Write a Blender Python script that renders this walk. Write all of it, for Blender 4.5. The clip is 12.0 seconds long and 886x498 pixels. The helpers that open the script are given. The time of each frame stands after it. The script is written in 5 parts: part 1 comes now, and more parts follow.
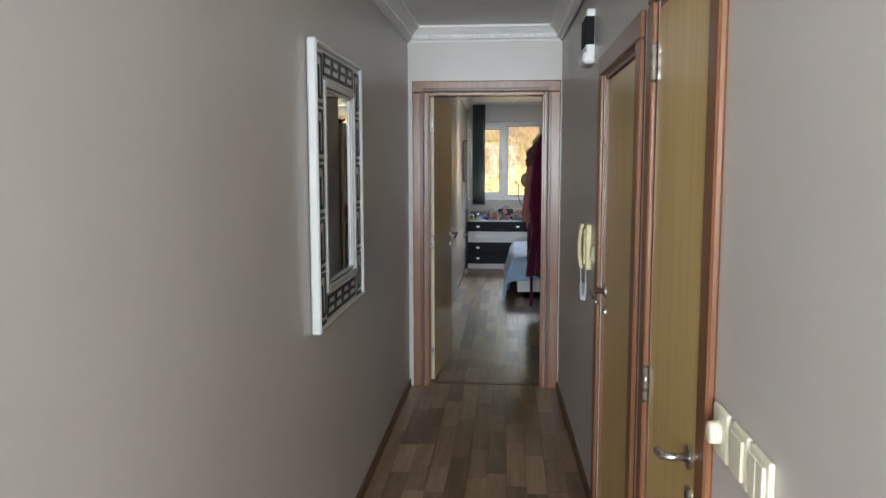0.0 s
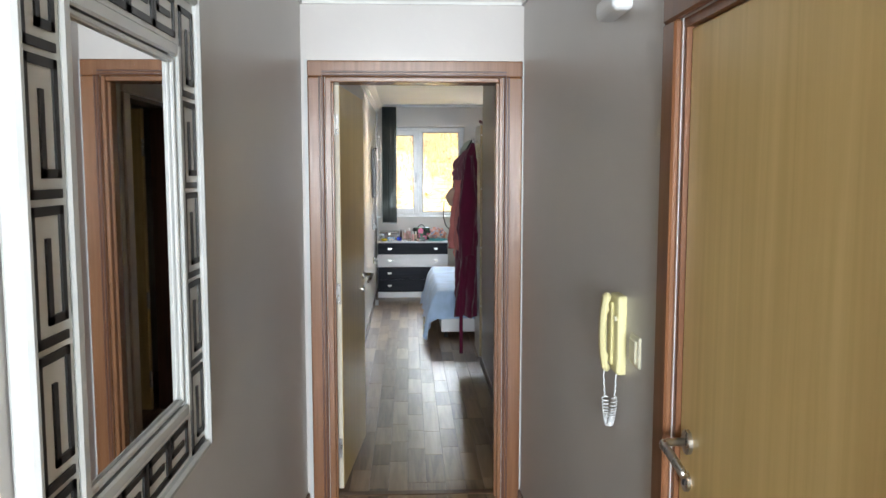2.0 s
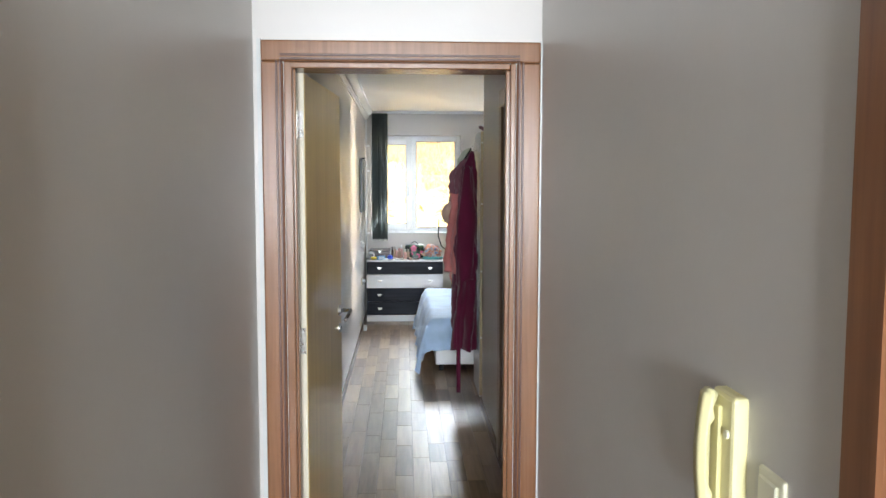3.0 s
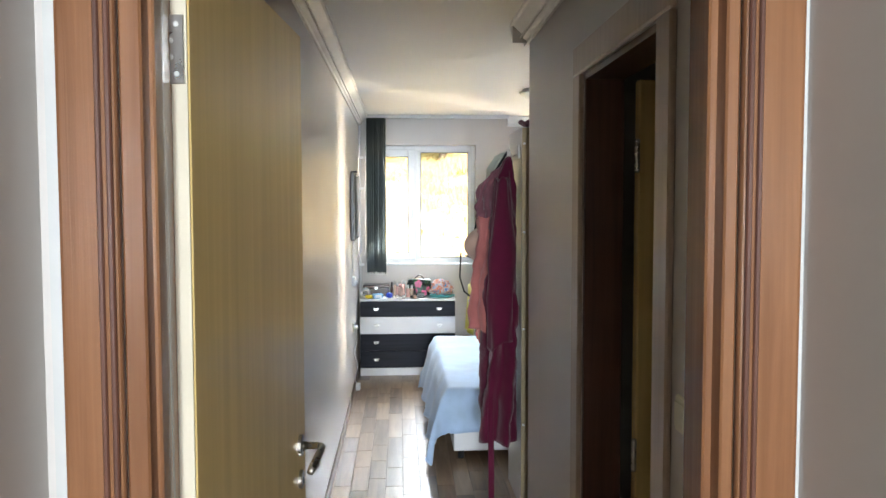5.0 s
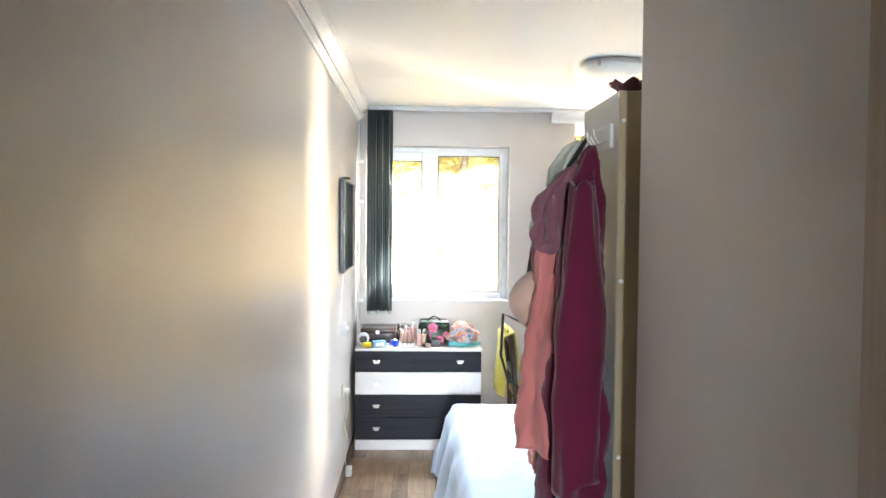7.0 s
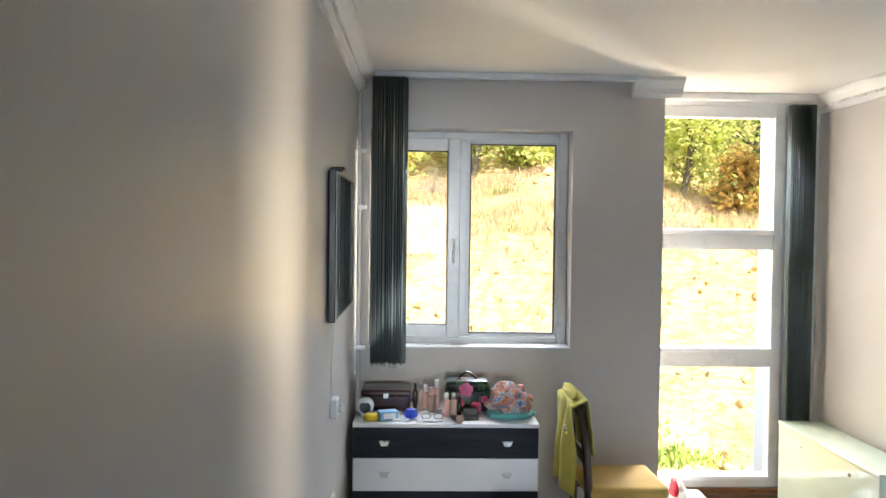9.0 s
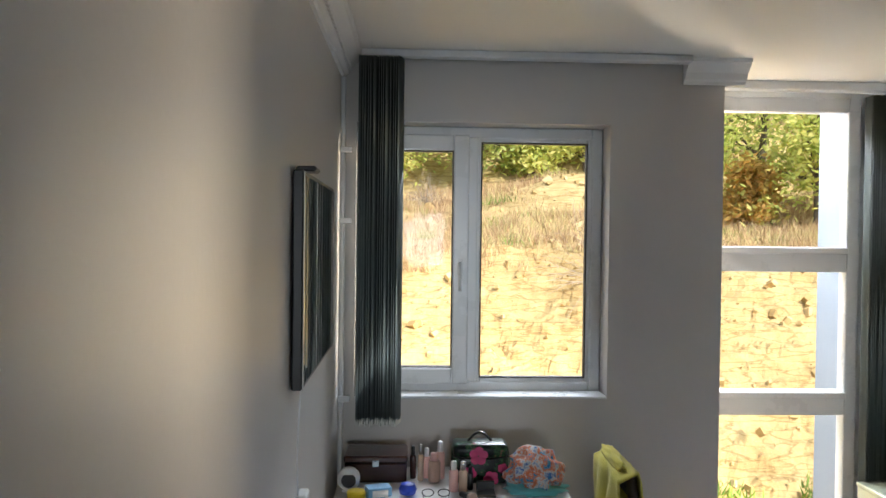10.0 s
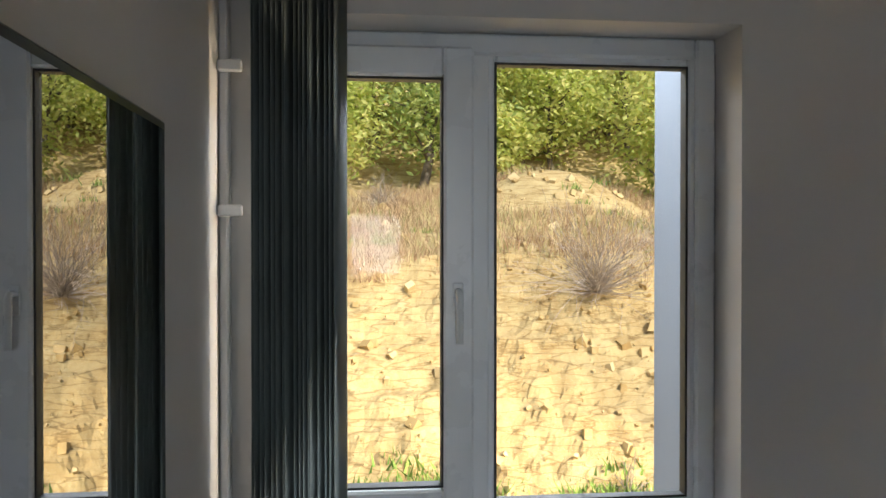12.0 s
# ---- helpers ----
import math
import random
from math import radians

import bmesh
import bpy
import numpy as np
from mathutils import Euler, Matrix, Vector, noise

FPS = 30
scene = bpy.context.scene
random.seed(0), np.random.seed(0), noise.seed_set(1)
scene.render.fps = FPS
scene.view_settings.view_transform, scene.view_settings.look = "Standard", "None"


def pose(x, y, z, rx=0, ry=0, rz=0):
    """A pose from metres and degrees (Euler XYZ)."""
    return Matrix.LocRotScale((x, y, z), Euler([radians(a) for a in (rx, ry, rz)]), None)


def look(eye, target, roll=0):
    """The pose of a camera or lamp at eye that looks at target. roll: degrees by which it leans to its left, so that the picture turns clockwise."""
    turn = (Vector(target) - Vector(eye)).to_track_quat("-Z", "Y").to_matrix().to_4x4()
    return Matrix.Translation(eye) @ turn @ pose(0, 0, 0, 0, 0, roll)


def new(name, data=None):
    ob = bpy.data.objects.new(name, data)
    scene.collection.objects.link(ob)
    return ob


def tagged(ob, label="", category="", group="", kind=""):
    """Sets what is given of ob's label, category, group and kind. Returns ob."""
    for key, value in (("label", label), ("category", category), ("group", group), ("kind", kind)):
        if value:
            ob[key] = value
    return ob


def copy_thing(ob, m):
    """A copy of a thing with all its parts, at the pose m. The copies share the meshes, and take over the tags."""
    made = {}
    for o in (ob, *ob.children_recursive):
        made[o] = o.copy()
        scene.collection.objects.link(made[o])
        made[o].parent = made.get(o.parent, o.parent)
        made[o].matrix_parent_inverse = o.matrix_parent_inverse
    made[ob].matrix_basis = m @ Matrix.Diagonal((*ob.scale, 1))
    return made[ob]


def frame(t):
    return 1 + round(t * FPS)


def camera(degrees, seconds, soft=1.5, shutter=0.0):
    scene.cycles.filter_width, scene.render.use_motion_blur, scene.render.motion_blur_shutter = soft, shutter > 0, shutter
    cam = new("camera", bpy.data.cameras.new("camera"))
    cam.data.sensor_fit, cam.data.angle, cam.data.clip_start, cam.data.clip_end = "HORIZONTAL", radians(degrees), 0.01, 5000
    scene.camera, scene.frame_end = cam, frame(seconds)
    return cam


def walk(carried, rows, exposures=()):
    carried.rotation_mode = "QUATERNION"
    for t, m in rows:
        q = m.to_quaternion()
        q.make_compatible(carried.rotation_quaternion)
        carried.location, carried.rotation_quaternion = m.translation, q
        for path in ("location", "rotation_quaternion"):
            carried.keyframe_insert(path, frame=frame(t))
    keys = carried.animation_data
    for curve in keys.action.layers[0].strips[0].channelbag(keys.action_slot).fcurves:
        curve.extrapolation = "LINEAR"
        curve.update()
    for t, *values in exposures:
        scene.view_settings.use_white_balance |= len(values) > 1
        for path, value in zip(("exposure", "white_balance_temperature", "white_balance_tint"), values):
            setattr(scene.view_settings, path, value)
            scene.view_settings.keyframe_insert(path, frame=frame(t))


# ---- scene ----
cam = camera(58.7, 12.0, 1.5)
PATH = [
    (0, (0.178, -1.416, 1.557), (0.017, 0.566, 1.34), -0.1),
    (0.5, (0.075, -0.997, 1.567), (0.033, 0.991, 1.346), 0.1),
    (1, (0.025, -0.603, 1.581), (0.063, 1.384, 1.359), 0.2),
    (1.5, (0.035, -0.18, 1.6), (0.102, 1.808, 1.394), 0.1),
    (2, (0.0, 0.252, 1.597), (0.086, 2.241, 1.401), 0.0),
    (2.5, (0.02, 0.67, 1.589), (0.117, 2.659, 1.403), 0.1),
    (3, (0.04, 1.102, 1.601), (0.138, 3.093, 1.435), 0.1),
    (5, (-0.02, 2.9, 1.592), (0.088, 4.894, 1.479), -0.1),
    (5.5, (0.002, 3.329, 1.611), (0.115, 5.323, 1.503), -0.2),
    (6, (0.04, 3.765, 1.64), (0.133, 5.76, 1.53), -0.0),
    (6.5, (0.058, 4.23, 1.612), (0.132, 6.227, 1.523), 0.3),
    (8.5, (-0.072, 6.053, 1.659), (-0.027, 8.051, 1.596), 0.7),
    (9, (-0.088, 6.469, 1.65), (-0.03, 8.468, 1.594), 0.7),
    (9.5, (-0.085, 6.905, 1.683), (-0.015, 8.903, 1.64), 0.6),
    (10, (-0.123, 7.341, 1.687), (-0.042, 9.339, 1.657), 0.7),
    (10.5, (-0.097, 7.778, 1.671), (-0.011, 9.776, 1.651), 0.5),
    (11, (-0.126, 8.21, 1.679), (-0.024, 10.207, 1.659), 0.2),
    (11.5, (-0.163, 8.612, 1.691), (-0.013, 10.606, 1.663), -0.1),
    (12, (-0.125, 9.001, 1.686), (0.076, 10.99, 1.667), 0.0),
]
EXPOSURES = [(0, 0.92), (1.0, 1.42), (2.0, 1.85), (3.0, 2.2), (5.0, 2.5), (6.0, 3.1), (6.5, 3.15), (8.5, 2.25), (9.0, 1.6), (9.5, 1.12), (10.5, 0.6), (12.0, 0.35)]
walk(cam, [(t, look(eye, target, roll)) for t, eye, target, roll in PATH], EXPOSURES)

# ---- world and light ----
world = bpy.data.worlds.new("world")
scene.world = world
world.use_nodes = True
wn = world.node_tree
sky = wn.nodes.new("ShaderNodeTexSky")
sky.sky_type, sky.sun_disc = "NISHITA", False
SUN_ELEV, SUN_AZ = 46.0, 142.0
sky.sun_elevation, sky.sun_rotation = radians(SUN_ELEV), radians(SUN_AZ)
wn.links.new(sky.outputs[0], wn.nodes["Background"].inputs[0])
wn.nodes["Background"].inputs[1].default_value = 0.15
sun = new("sun", bpy.data.lights.new("sun", "SUN"))
sun.data.energy, sun.data.angle, sun.data.color = 4.5, radians(0.5), (1.0, 0.95, 0.86)
az, el = radians(SUN_AZ), radians(SUN_ELEV)
sun_dir = Vector((math.sin(az) * math.cos(el), math.cos(az) * math.cos(el), math.sin(el)))
sun.matrix_world = look(sun_dir * 60, (0, 0, 0))
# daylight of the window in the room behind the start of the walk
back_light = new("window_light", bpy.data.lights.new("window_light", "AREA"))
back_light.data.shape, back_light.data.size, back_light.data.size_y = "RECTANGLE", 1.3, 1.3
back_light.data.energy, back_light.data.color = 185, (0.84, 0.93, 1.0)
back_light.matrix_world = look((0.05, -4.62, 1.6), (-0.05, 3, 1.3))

# added area lamps, above the line of sight, that boost the sky and slope light through the two windows
def fill_lamp(at, target, w, h, power, colour):
    l = new("window_fill", bpy.data.lights.new("window_fill", "AREA"))
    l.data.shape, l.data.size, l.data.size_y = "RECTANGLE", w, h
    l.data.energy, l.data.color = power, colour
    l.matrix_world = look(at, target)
fill_lamp((0.1, 11.75, 3.0), (0.0, 9.6, 1.0), 1.4, 1.1, 55, (0.86, 0.93, 1.0))
fill_lamp((1.75, 12.0, 3.1), (1.0, 9.4, 1.0), 1.0, 1.1, 85, (0.90, 0.94, 1.0))
fill_lamp((2.6, 14.6, 3.9), (0.2, 7.0, 1.0), 4.5, 1.3, 430, (0.80, 0.89, 1.0))
# added warm lamp, out of view beside the house, boosts the slope's light through the niche on to the long wall
fill_lamp((5.95, 14.85, 1.3), (-0.4, 8.5, 1.7), 2.8, 2.4, 2200, (1.0, 0.84, 0.62))

# ---- materials ----
def mat_base(name):
    m = bpy.data.materials.new(name)
    m.use_nodes = True
    return m, m.node_tree, m.node_tree.nodes["Principled BSDF"]


def nod(nt, kind, **vals):
    n = nt.nodes.new(kind)
    for k, v in vals.items():
        n.inputs[k].default_value = v
    return n


def coords(nt, scale=(1, 1, 1)):
    g = nt.nodes.new("ShaderNodeNewGeometry")
    mp = nt.nodes.new("ShaderNodeMapping")
    mp.inputs["Scale"].default_value = scale
    nt.links.new(g.outputs["Position"], mp.inputs["Vector"])
    return mp.outputs[0]


def plain(name, col, rough=0.5, metal=0.0, var=0.08, scale=6.0, bump=0.02, fine=120.0, spec=0.5):
    """A surface with broad stains and a fine relief."""
    m, nt, b = mat_base(name)
    c = coords(nt)
    n1 = nod(nt, "ShaderNodeTexNoise", Scale=scale, Detail=5.0)
    n2 = nod(nt, "ShaderNodeTexNoise", Scale=fine, Detail=3.0)
    nt.links.new(c, n1.inputs["Vector"])
    nt.links.new(c, n2.inputs["Vector"])
    r = nt.nodes.new("ShaderNodeValToRGB")
    r.color_ramp.elements[0].position, r.color_ramp.elements[1].position = 0.3, 0.7
    r.color_ramp.elements[0].color = (*[max(0, v * (1 - var)) for v in col], 1)
    r.color_ramp.elements[1].color = (*[min(1, v * (1 + var)) for v in col], 1)
    nt.links.new(n1.outputs[0], r.inputs[0])
    nt.links.new(r.outputs[0], b.inputs["Base Color"])
    b.inputs["Metallic"].default_value = metal
    b.inputs["Specular IOR Level"].default_value = spec
    mr = nod(nt, "ShaderNodeMapRange")
    mr.inputs["To Min"].default_value, mr.inputs["To Max"].default_value = rough * 0.85, min(1, rough * 1.15)
    nt.links.new(n1.outputs[0], mr.inputs[0])
    nt.links.new(mr.outputs[0], b.inputs["Roughness"])
    if bump:
        bp = nod(nt, "ShaderNodeBump", Strength=bump, Distance=0.01)
        nt.links.new(n2.outputs[0], bp.inputs["Height"])
        nt.links.new(bp.outputs[0], b.inputs["Normal"])
    return m


def wood(name, dark, light, rough=0.35, stretch=(30, 30, 1.2), var=0.5, piece="", bump=0.05):
    """Grain along one axis; piece: 'object' or 'island' to vary from piece to piece."""
    m, nt, b = mat_base(name)
    c = coords(nt, stretch)
    if piece:
        src = nt.nodes.new("ShaderNodeObjectInfo").outputs["Random"] if piece == "object" else nt.nodes.new("ShaderNodeNewGeometry").outputs["Random Per Island"]
        mul = nod(nt, "ShaderNodeMath")
        mul.operation = "MULTIPLY"
        mul.inputs[1].default_value = 57.0
        nt.links.new(src, mul.inputs[0])
        add = nt.nodes.new("ShaderNodeVectorMath")
        nt.links.new(c, add.inputs[0])
        nt.links.new(mul.outputs[0], add.inputs[1])
        c = add.outputs[0]
    n1 = nod(nt, "ShaderNodeTexNoise", Scale=1.0, Detail=6.0, Roughness=0.6, Distortion=0.6)
    nt.links.new(c, n1.inputs["Vector"])
    fac = n1.outputs[0]
    if piece:
        mix = nod(nt, "ShaderNodeMath")
        mix.operation = "MULTIPLY_ADD"
        mix.inputs[1].default_value = var
        sub = nod(nt, "ShaderNodeMath")
        sub.operation = "SUBTRACT"
        sub.inputs[1].default_value = var * 0.5
        nt.links.new(fac, sub.inputs[0])
        nt.links.new(src, mix.inputs[0])
        nt.links.new(sub.outputs[0], mix.inputs[2])
        fac = mix.outputs[0]
    r = nt.nodes.new("ShaderNodeValToRGB")
    r.color_ramp.elements[0].position, r.color_ramp.elements[1].position = 0.25, 0.75
    r.color_ramp.elements[0].color, r.color_ramp.elements[1].color = (*dark, 1), (*light, 1)
    nt.links.new(fac, r.inputs[0])
    nt.links.new(r.outputs[0], b.inputs["Base Color"])
    b.inputs["Roughness"].default_value = rough
    bp = nod(nt, "ShaderNodeBump", Strength=bump, Distance=0.004)
    nt.links.new(n1.outputs[0], bp.inputs["Height"])
    nt.links.new(bp.outputs[0], b.inputs["Normal"])
    return m


def patchy(name, cols, scale=14.0, rough=0.85, piece=False, bump=0.3, detail=4.0):
    """Several colours in patches."""
    m, nt, b = mat_base(name)
    n = nod(nt, "ShaderNodeTexNoise", Scale=scale, Detail=detail, Roughness=0.55 + 0.025 * detail)
    nt.links.new(coords(nt), n.inputs["Vector"])
    fac = n.outputs[0]
    if piece:
        g = nt.nodes.new("ShaderNodeNewGeometry")
        mx = nod(nt, "ShaderNodeMath")
        mx.operation = "MULTIPLY_ADD"
        mx.inputs[1].default_value = 0.5
        nt.links.new(g.outputs["Random Per Island"], mx.inputs[0])
        sb = nod(nt, "ShaderNodeMath")
        sb.operation = "SUBTRACT"
        sb.inputs[1].default_value = 0.25
        nt.links.new(fac, sb.inputs[0])
        nt.links.new(sb.outputs[0], mx.inputs[2])
        fac = mx.outputs[0]
    r = nt.nodes.new("ShaderNodeValToRGB")
    el_ = r.color_ramp.elements
    while len(el_) < len(cols):
        el_.new(0.5)
    for i, cc in enumerate(cols):
        el_[i].position = 0.28 + 0.44 * i / (len(cols) - 1)
        el_[i].color = (*cc, 1)
    nt.links.new(fac, r.inputs[0])
    nt.links.new(r.outputs[0], b.inputs["Base Color"])
    b.inputs["Roughness"].default_value = rough
    b.inputs["Specular IOR Level"].default_value = 0.2
    if bump:
        bp = nod(nt, "ShaderNodeBump", Strength=bump, Distance=0.03)
        nt.links.new(n.outputs[0], bp.inputs["Height"])
        nt.links.new(bp.outputs[0], b.inputs["Normal"])
    return m


def fabric(name, col, col2=None, rough=0.9, weave=900.0, scale=5.0):
    m = plain(name, col, rough, 0, 0.16, scale, 0.15, weave, 0.2)
    b = m.node_tree.nodes["Principled BSDF"]
    b.inputs["Sheen Weight"].default_value = 0.25
    return m


def glass_mat(name, tint=(1, 1, 1)):
    """A thin pane: clear, with a faint mirror of the room."""
    m = bpy.data.materials.new(name)
    m.use_nodes = True
    nt = m.node_tree
    nt.nodes.clear()
    out = nt.nodes.new("ShaderNodeOutputMaterial")
    tr = nt.nodes.new("ShaderNodeBsdfTransparent")
    tr.inputs[0].default_value = (*tint, 1)
    gl = nt.nodes.new("ShaderNodeBsdfGlossy")
    gl.inputs["Roughness"].default_value = 0.0
    fr = nt.nodes.new("ShaderNodeFresnel")
    fr.inputs[0].default_value = 1.13
    mx = nt.nodes.new("ShaderNodeMixShader")
    nt.links.new(fr.outputs[0], mx.inputs[0])
    nt.links.new(tr.outputs[0], mx.inputs[1])
    nt.links.new(gl.outputs[0], mx.inputs[2])
    nt.links.new(mx.outputs[0], out.inputs[0])
    return m


M_WALL = plain("satin greige wall paint", (0.56, 0.53, 0.505), 0.36, 0, 0.045, 1.3, 0.05, 45)
M_CEIL = plain("white ceiling paint", (0.80, 0.79, 0.76), 0.6, 0, 0.03, 1.5, 0.03, 50)
M_CORN = plain("white plaster moulding", (0.82, 0.81, 0.79), 0.55, 0, 0.04, 8, 0.05, 90)
M_WHITE = plain("white plastic", (0.80, 0.81, 0.82), 0.3, 0, 0.03, 9, 0.01, 150)
M_CREAM = plain("aged cream plastic", (0.72, 0.66, 0.36), 0.35, 0, 0.06, 10, 0.01, 150)
M_SWITCH = plain("ivory plastic", (0.74, 0.71, 0.55), 0.35, 0, 0.05, 10, 0.01, 150)
M_BLACK = plain("black plastic", (0.012, 0.012, 0.013), 0.3, 0, 0.2, 12, 0.01, 200)
M_STEEL = plain("brushed steel", (0.55, 0.53, 0.50), 0.28, 1.0, 0.1, 30, 0.02, 400)
M_OAK = wood("oak door veneer", (0.54, 0.37, 0.135), (0.70, 0.505, 0.215), 0.3, (26, 26, 0.9))
M_EDGE = plain("cream door edge", (0.62, 0.56, 0.44), 0.4, 0, 0.05, 8, 0.02)
M_CASE = wood("brown casing wood", (0.135, 0.052, 0.022), (0.245, 0.105, 0.048), 0.32, (40, 40, 1.5))
M_CASE2 = wood("walnut casing wood", (0.15, 0.06, 0.025), (0.26, 0.12, 0.055), 0.26, (45, 45, 1.5), bump=0.15)
M_CASE3 = wood("pale casing wood", (0.30, 0.22, 0.16), (0.42, 0.32, 0.25), 0.3, (45, 45, 1.5))
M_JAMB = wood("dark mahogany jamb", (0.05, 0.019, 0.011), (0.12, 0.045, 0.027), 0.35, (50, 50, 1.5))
M_SKIRT = wood("dark skirting wood", (0.09, 0.045, 0.025), (0.16, 0.085, 0.045), 0.4, (30, 1.5, 30))
M_PLANK = wood("laminate plank", (0.125, 0.075, 0.042), (0.35, 0.235, 0.14), 0.34, (22, 1.6, 22), 0.5, "object", 0.03)
M_PLANKS = wood("laminate planks", (0.125, 0.075, 0.042), (0.35, 0.235, 0.14), 0.34, (22, 1.6, 22), 0.5, "island", 0.03)
M_SUB = plain("dark joint", (0.06, 0.04, 0.03), 0.7)
M_PVC = plain("white window plastic", (0.72, 0.74, 0.76), 0.28, 0, 0.03, 7, 0.01, 120)
M_GASKET = plain("dark rubber gasket", (0.03, 0.03, 0.03), 0.6)
M_GLASS = glass_mat("window glass")
M_RAIL = plain("white enamelled rail", (0.70, 0.71, 0.72), 0.35)
M_MIRROR = plain("mirror glass", (0.92, 0.93, 0.93), 0.015, 1.0, 0.0, 5, 0)
M_FRAMEW = plain("white lacquer", (0.54, 0.55, 0.54), 0.25, 0, 0.03, 9, 0.01)
M_SILVER = plain("silver grey lacquer", (0.66, 0.66, 0.63), 0.35, 0.1, 0.06, 12, 0.02)
M_DARKPANE = plain("dark smoked plastic", (0.012, 0.012, 0.013), 0.6, 0, 0.1, 12, 0, spec=0.08)
M_KEY = plain("black key pattern", (0.01, 0.01, 0.01), 0.4)
M_SCREEN = plain("dark television screen", (0.50, 0.50, 0.50), 0.006, 1.0, 0.0, 5, 0)
M_DRAWB = wood("black ash drawer front", (0.008, 0.009, 0.013), (0.022, 0.024, 0.034), 0.5, (2, 40, 40))
M_DRAWB.node_tree.nodes["Principled BSDF"].inputs["Specular IOR Level"].default_value = 0.15
M_DRAWW = plain("white melamine", (0.74, 0.74, 0.75), 0.35, 0, 0.03, 6, 0.01)
M_BED = fabric("pale blue bed cover", (0.40, 0.54, 0.74), weave=600)
M_WINE = fabric("wine red cloth", (0.095, 0.006, 0.028), weave=500, scale=7)
M_ROSE = fabric("dusty rose cloth", (0.42, 0.14, 0.13), weave=700)
M_MAUVE = fabric("mauve cloth", (0.17, 0.065, 0.085), weave=600)
M_SKIN = fabric("beige cloth", (0.45, 0.30, 0.24), weave=700)
M_SAGE = fabric("sage grey cloth", (0.40, 0.43, 0.36), weave=700)
M_FLOWER = patchy("flowered cloth", [(0.05, 0.12, 0.06), (0.6, 0.45, 0.35), (0.65, 0.12, 0.16), (0.7, 0.6, 0.5)], 45, 0.85, False, 0.05)
M_STRAP = fabric("black strap", (0.012, 0.012, 0.014))
M_YEL = fabric("yellow cloth", (0.62, 0.55, 0.10), weave=600)
M_SEAT = fabric("mustard upholstery", (0.55, 0.36, 0.10), weave=500)
M_DARKW = wood("dark stained chair wood", (0.018, 0.010, 0.007), (0.055, 0.03, 0.02), 0.35, (30, 30, 2))
M_BEIGE = plain("beige hardboard", (0.42, 0.33, 0.20), 0.55, 0, 0.06, 8, 0.04)
M_WARD = plain("white laminate panel", (0.66, 0.65, 0.62), 0.4, 0, 0.03, 4, 0.01)
M_BOXD = wood("dark jewellery box wood", (0.02, 0.007, 0.006), (0.06, 0.02, 0.016), 0.2, (3, 30, 30))
M_BAG = patchy("flowered vinyl bag", [(0.008, 0.01, 0.012), (0.01, 0.012, 0.012), (0.012, 0.02, 0.015), (0.03, 0.10, 0.04), (0.45, 0.05, 0.12)], 26, 0.3, False, 0.02)
M_SCARF = patchy("bright patterned scarf", [(0.02, 0.05, 0.30), (0.04, 0.28, 0.42), (0.62, 0.14, 0.03), (0.50, 0.55, 0.55), (0.02, 0.08, 0.35), (0.10, 0.42, 0.48)], 24, 0.7, False, 0.1)
M_TEAL = fabric("turquoise cloth", (0.15, 0.52, 0.55))
M_PINK = plain("pink plastic", (0.72, 0.42, 0.38), 0.35)
M_PINKF = plain("pink print", (0.62, 0.06, 0.18), 0.25)
M_BLUE = plain("blue plastic", (0.02, 0.06, 0.5), 0.3)
M_YPLAS = plain("yellow plastic", (0.75, 0.55, 0.03), 0.3)
M_LBLUE = plain("light blue card", (0.2, 0.42, 0.65), 0.45)
M_RED = plain("red plastic", (0.5, 0.02, 0.05), 0.25)
M_LAMP = plain("frosted lamp glass", (0.78, 0.77, 0.72), 0.3)
M_CHEST = plain("pale green gloss lacquer", (0.62, 0.70, 0.56), 0.06, 0, 0.03, 4, 0, spec=0.7)
M_CLEAR = plain("bottle liquid", (0.55, 0.40, 0.30), 0.1, 0, 0.05, 20, 0, spec=0.8)
M_EXT = plain("blue-grey house render", (0.21, 0.25, 0.31), 0.8, 0, 0.05, 3, 0.1, 80)
M_ROCK = patchy("sandy rock face", [(0.22, 0.135, 0.05), (0.43, 0.31, 0.14), (0.51, 0.395, 0.19), (0.61, 0.51, 0.30)], 1.6, 0.95, False, 1.0, 11.0)
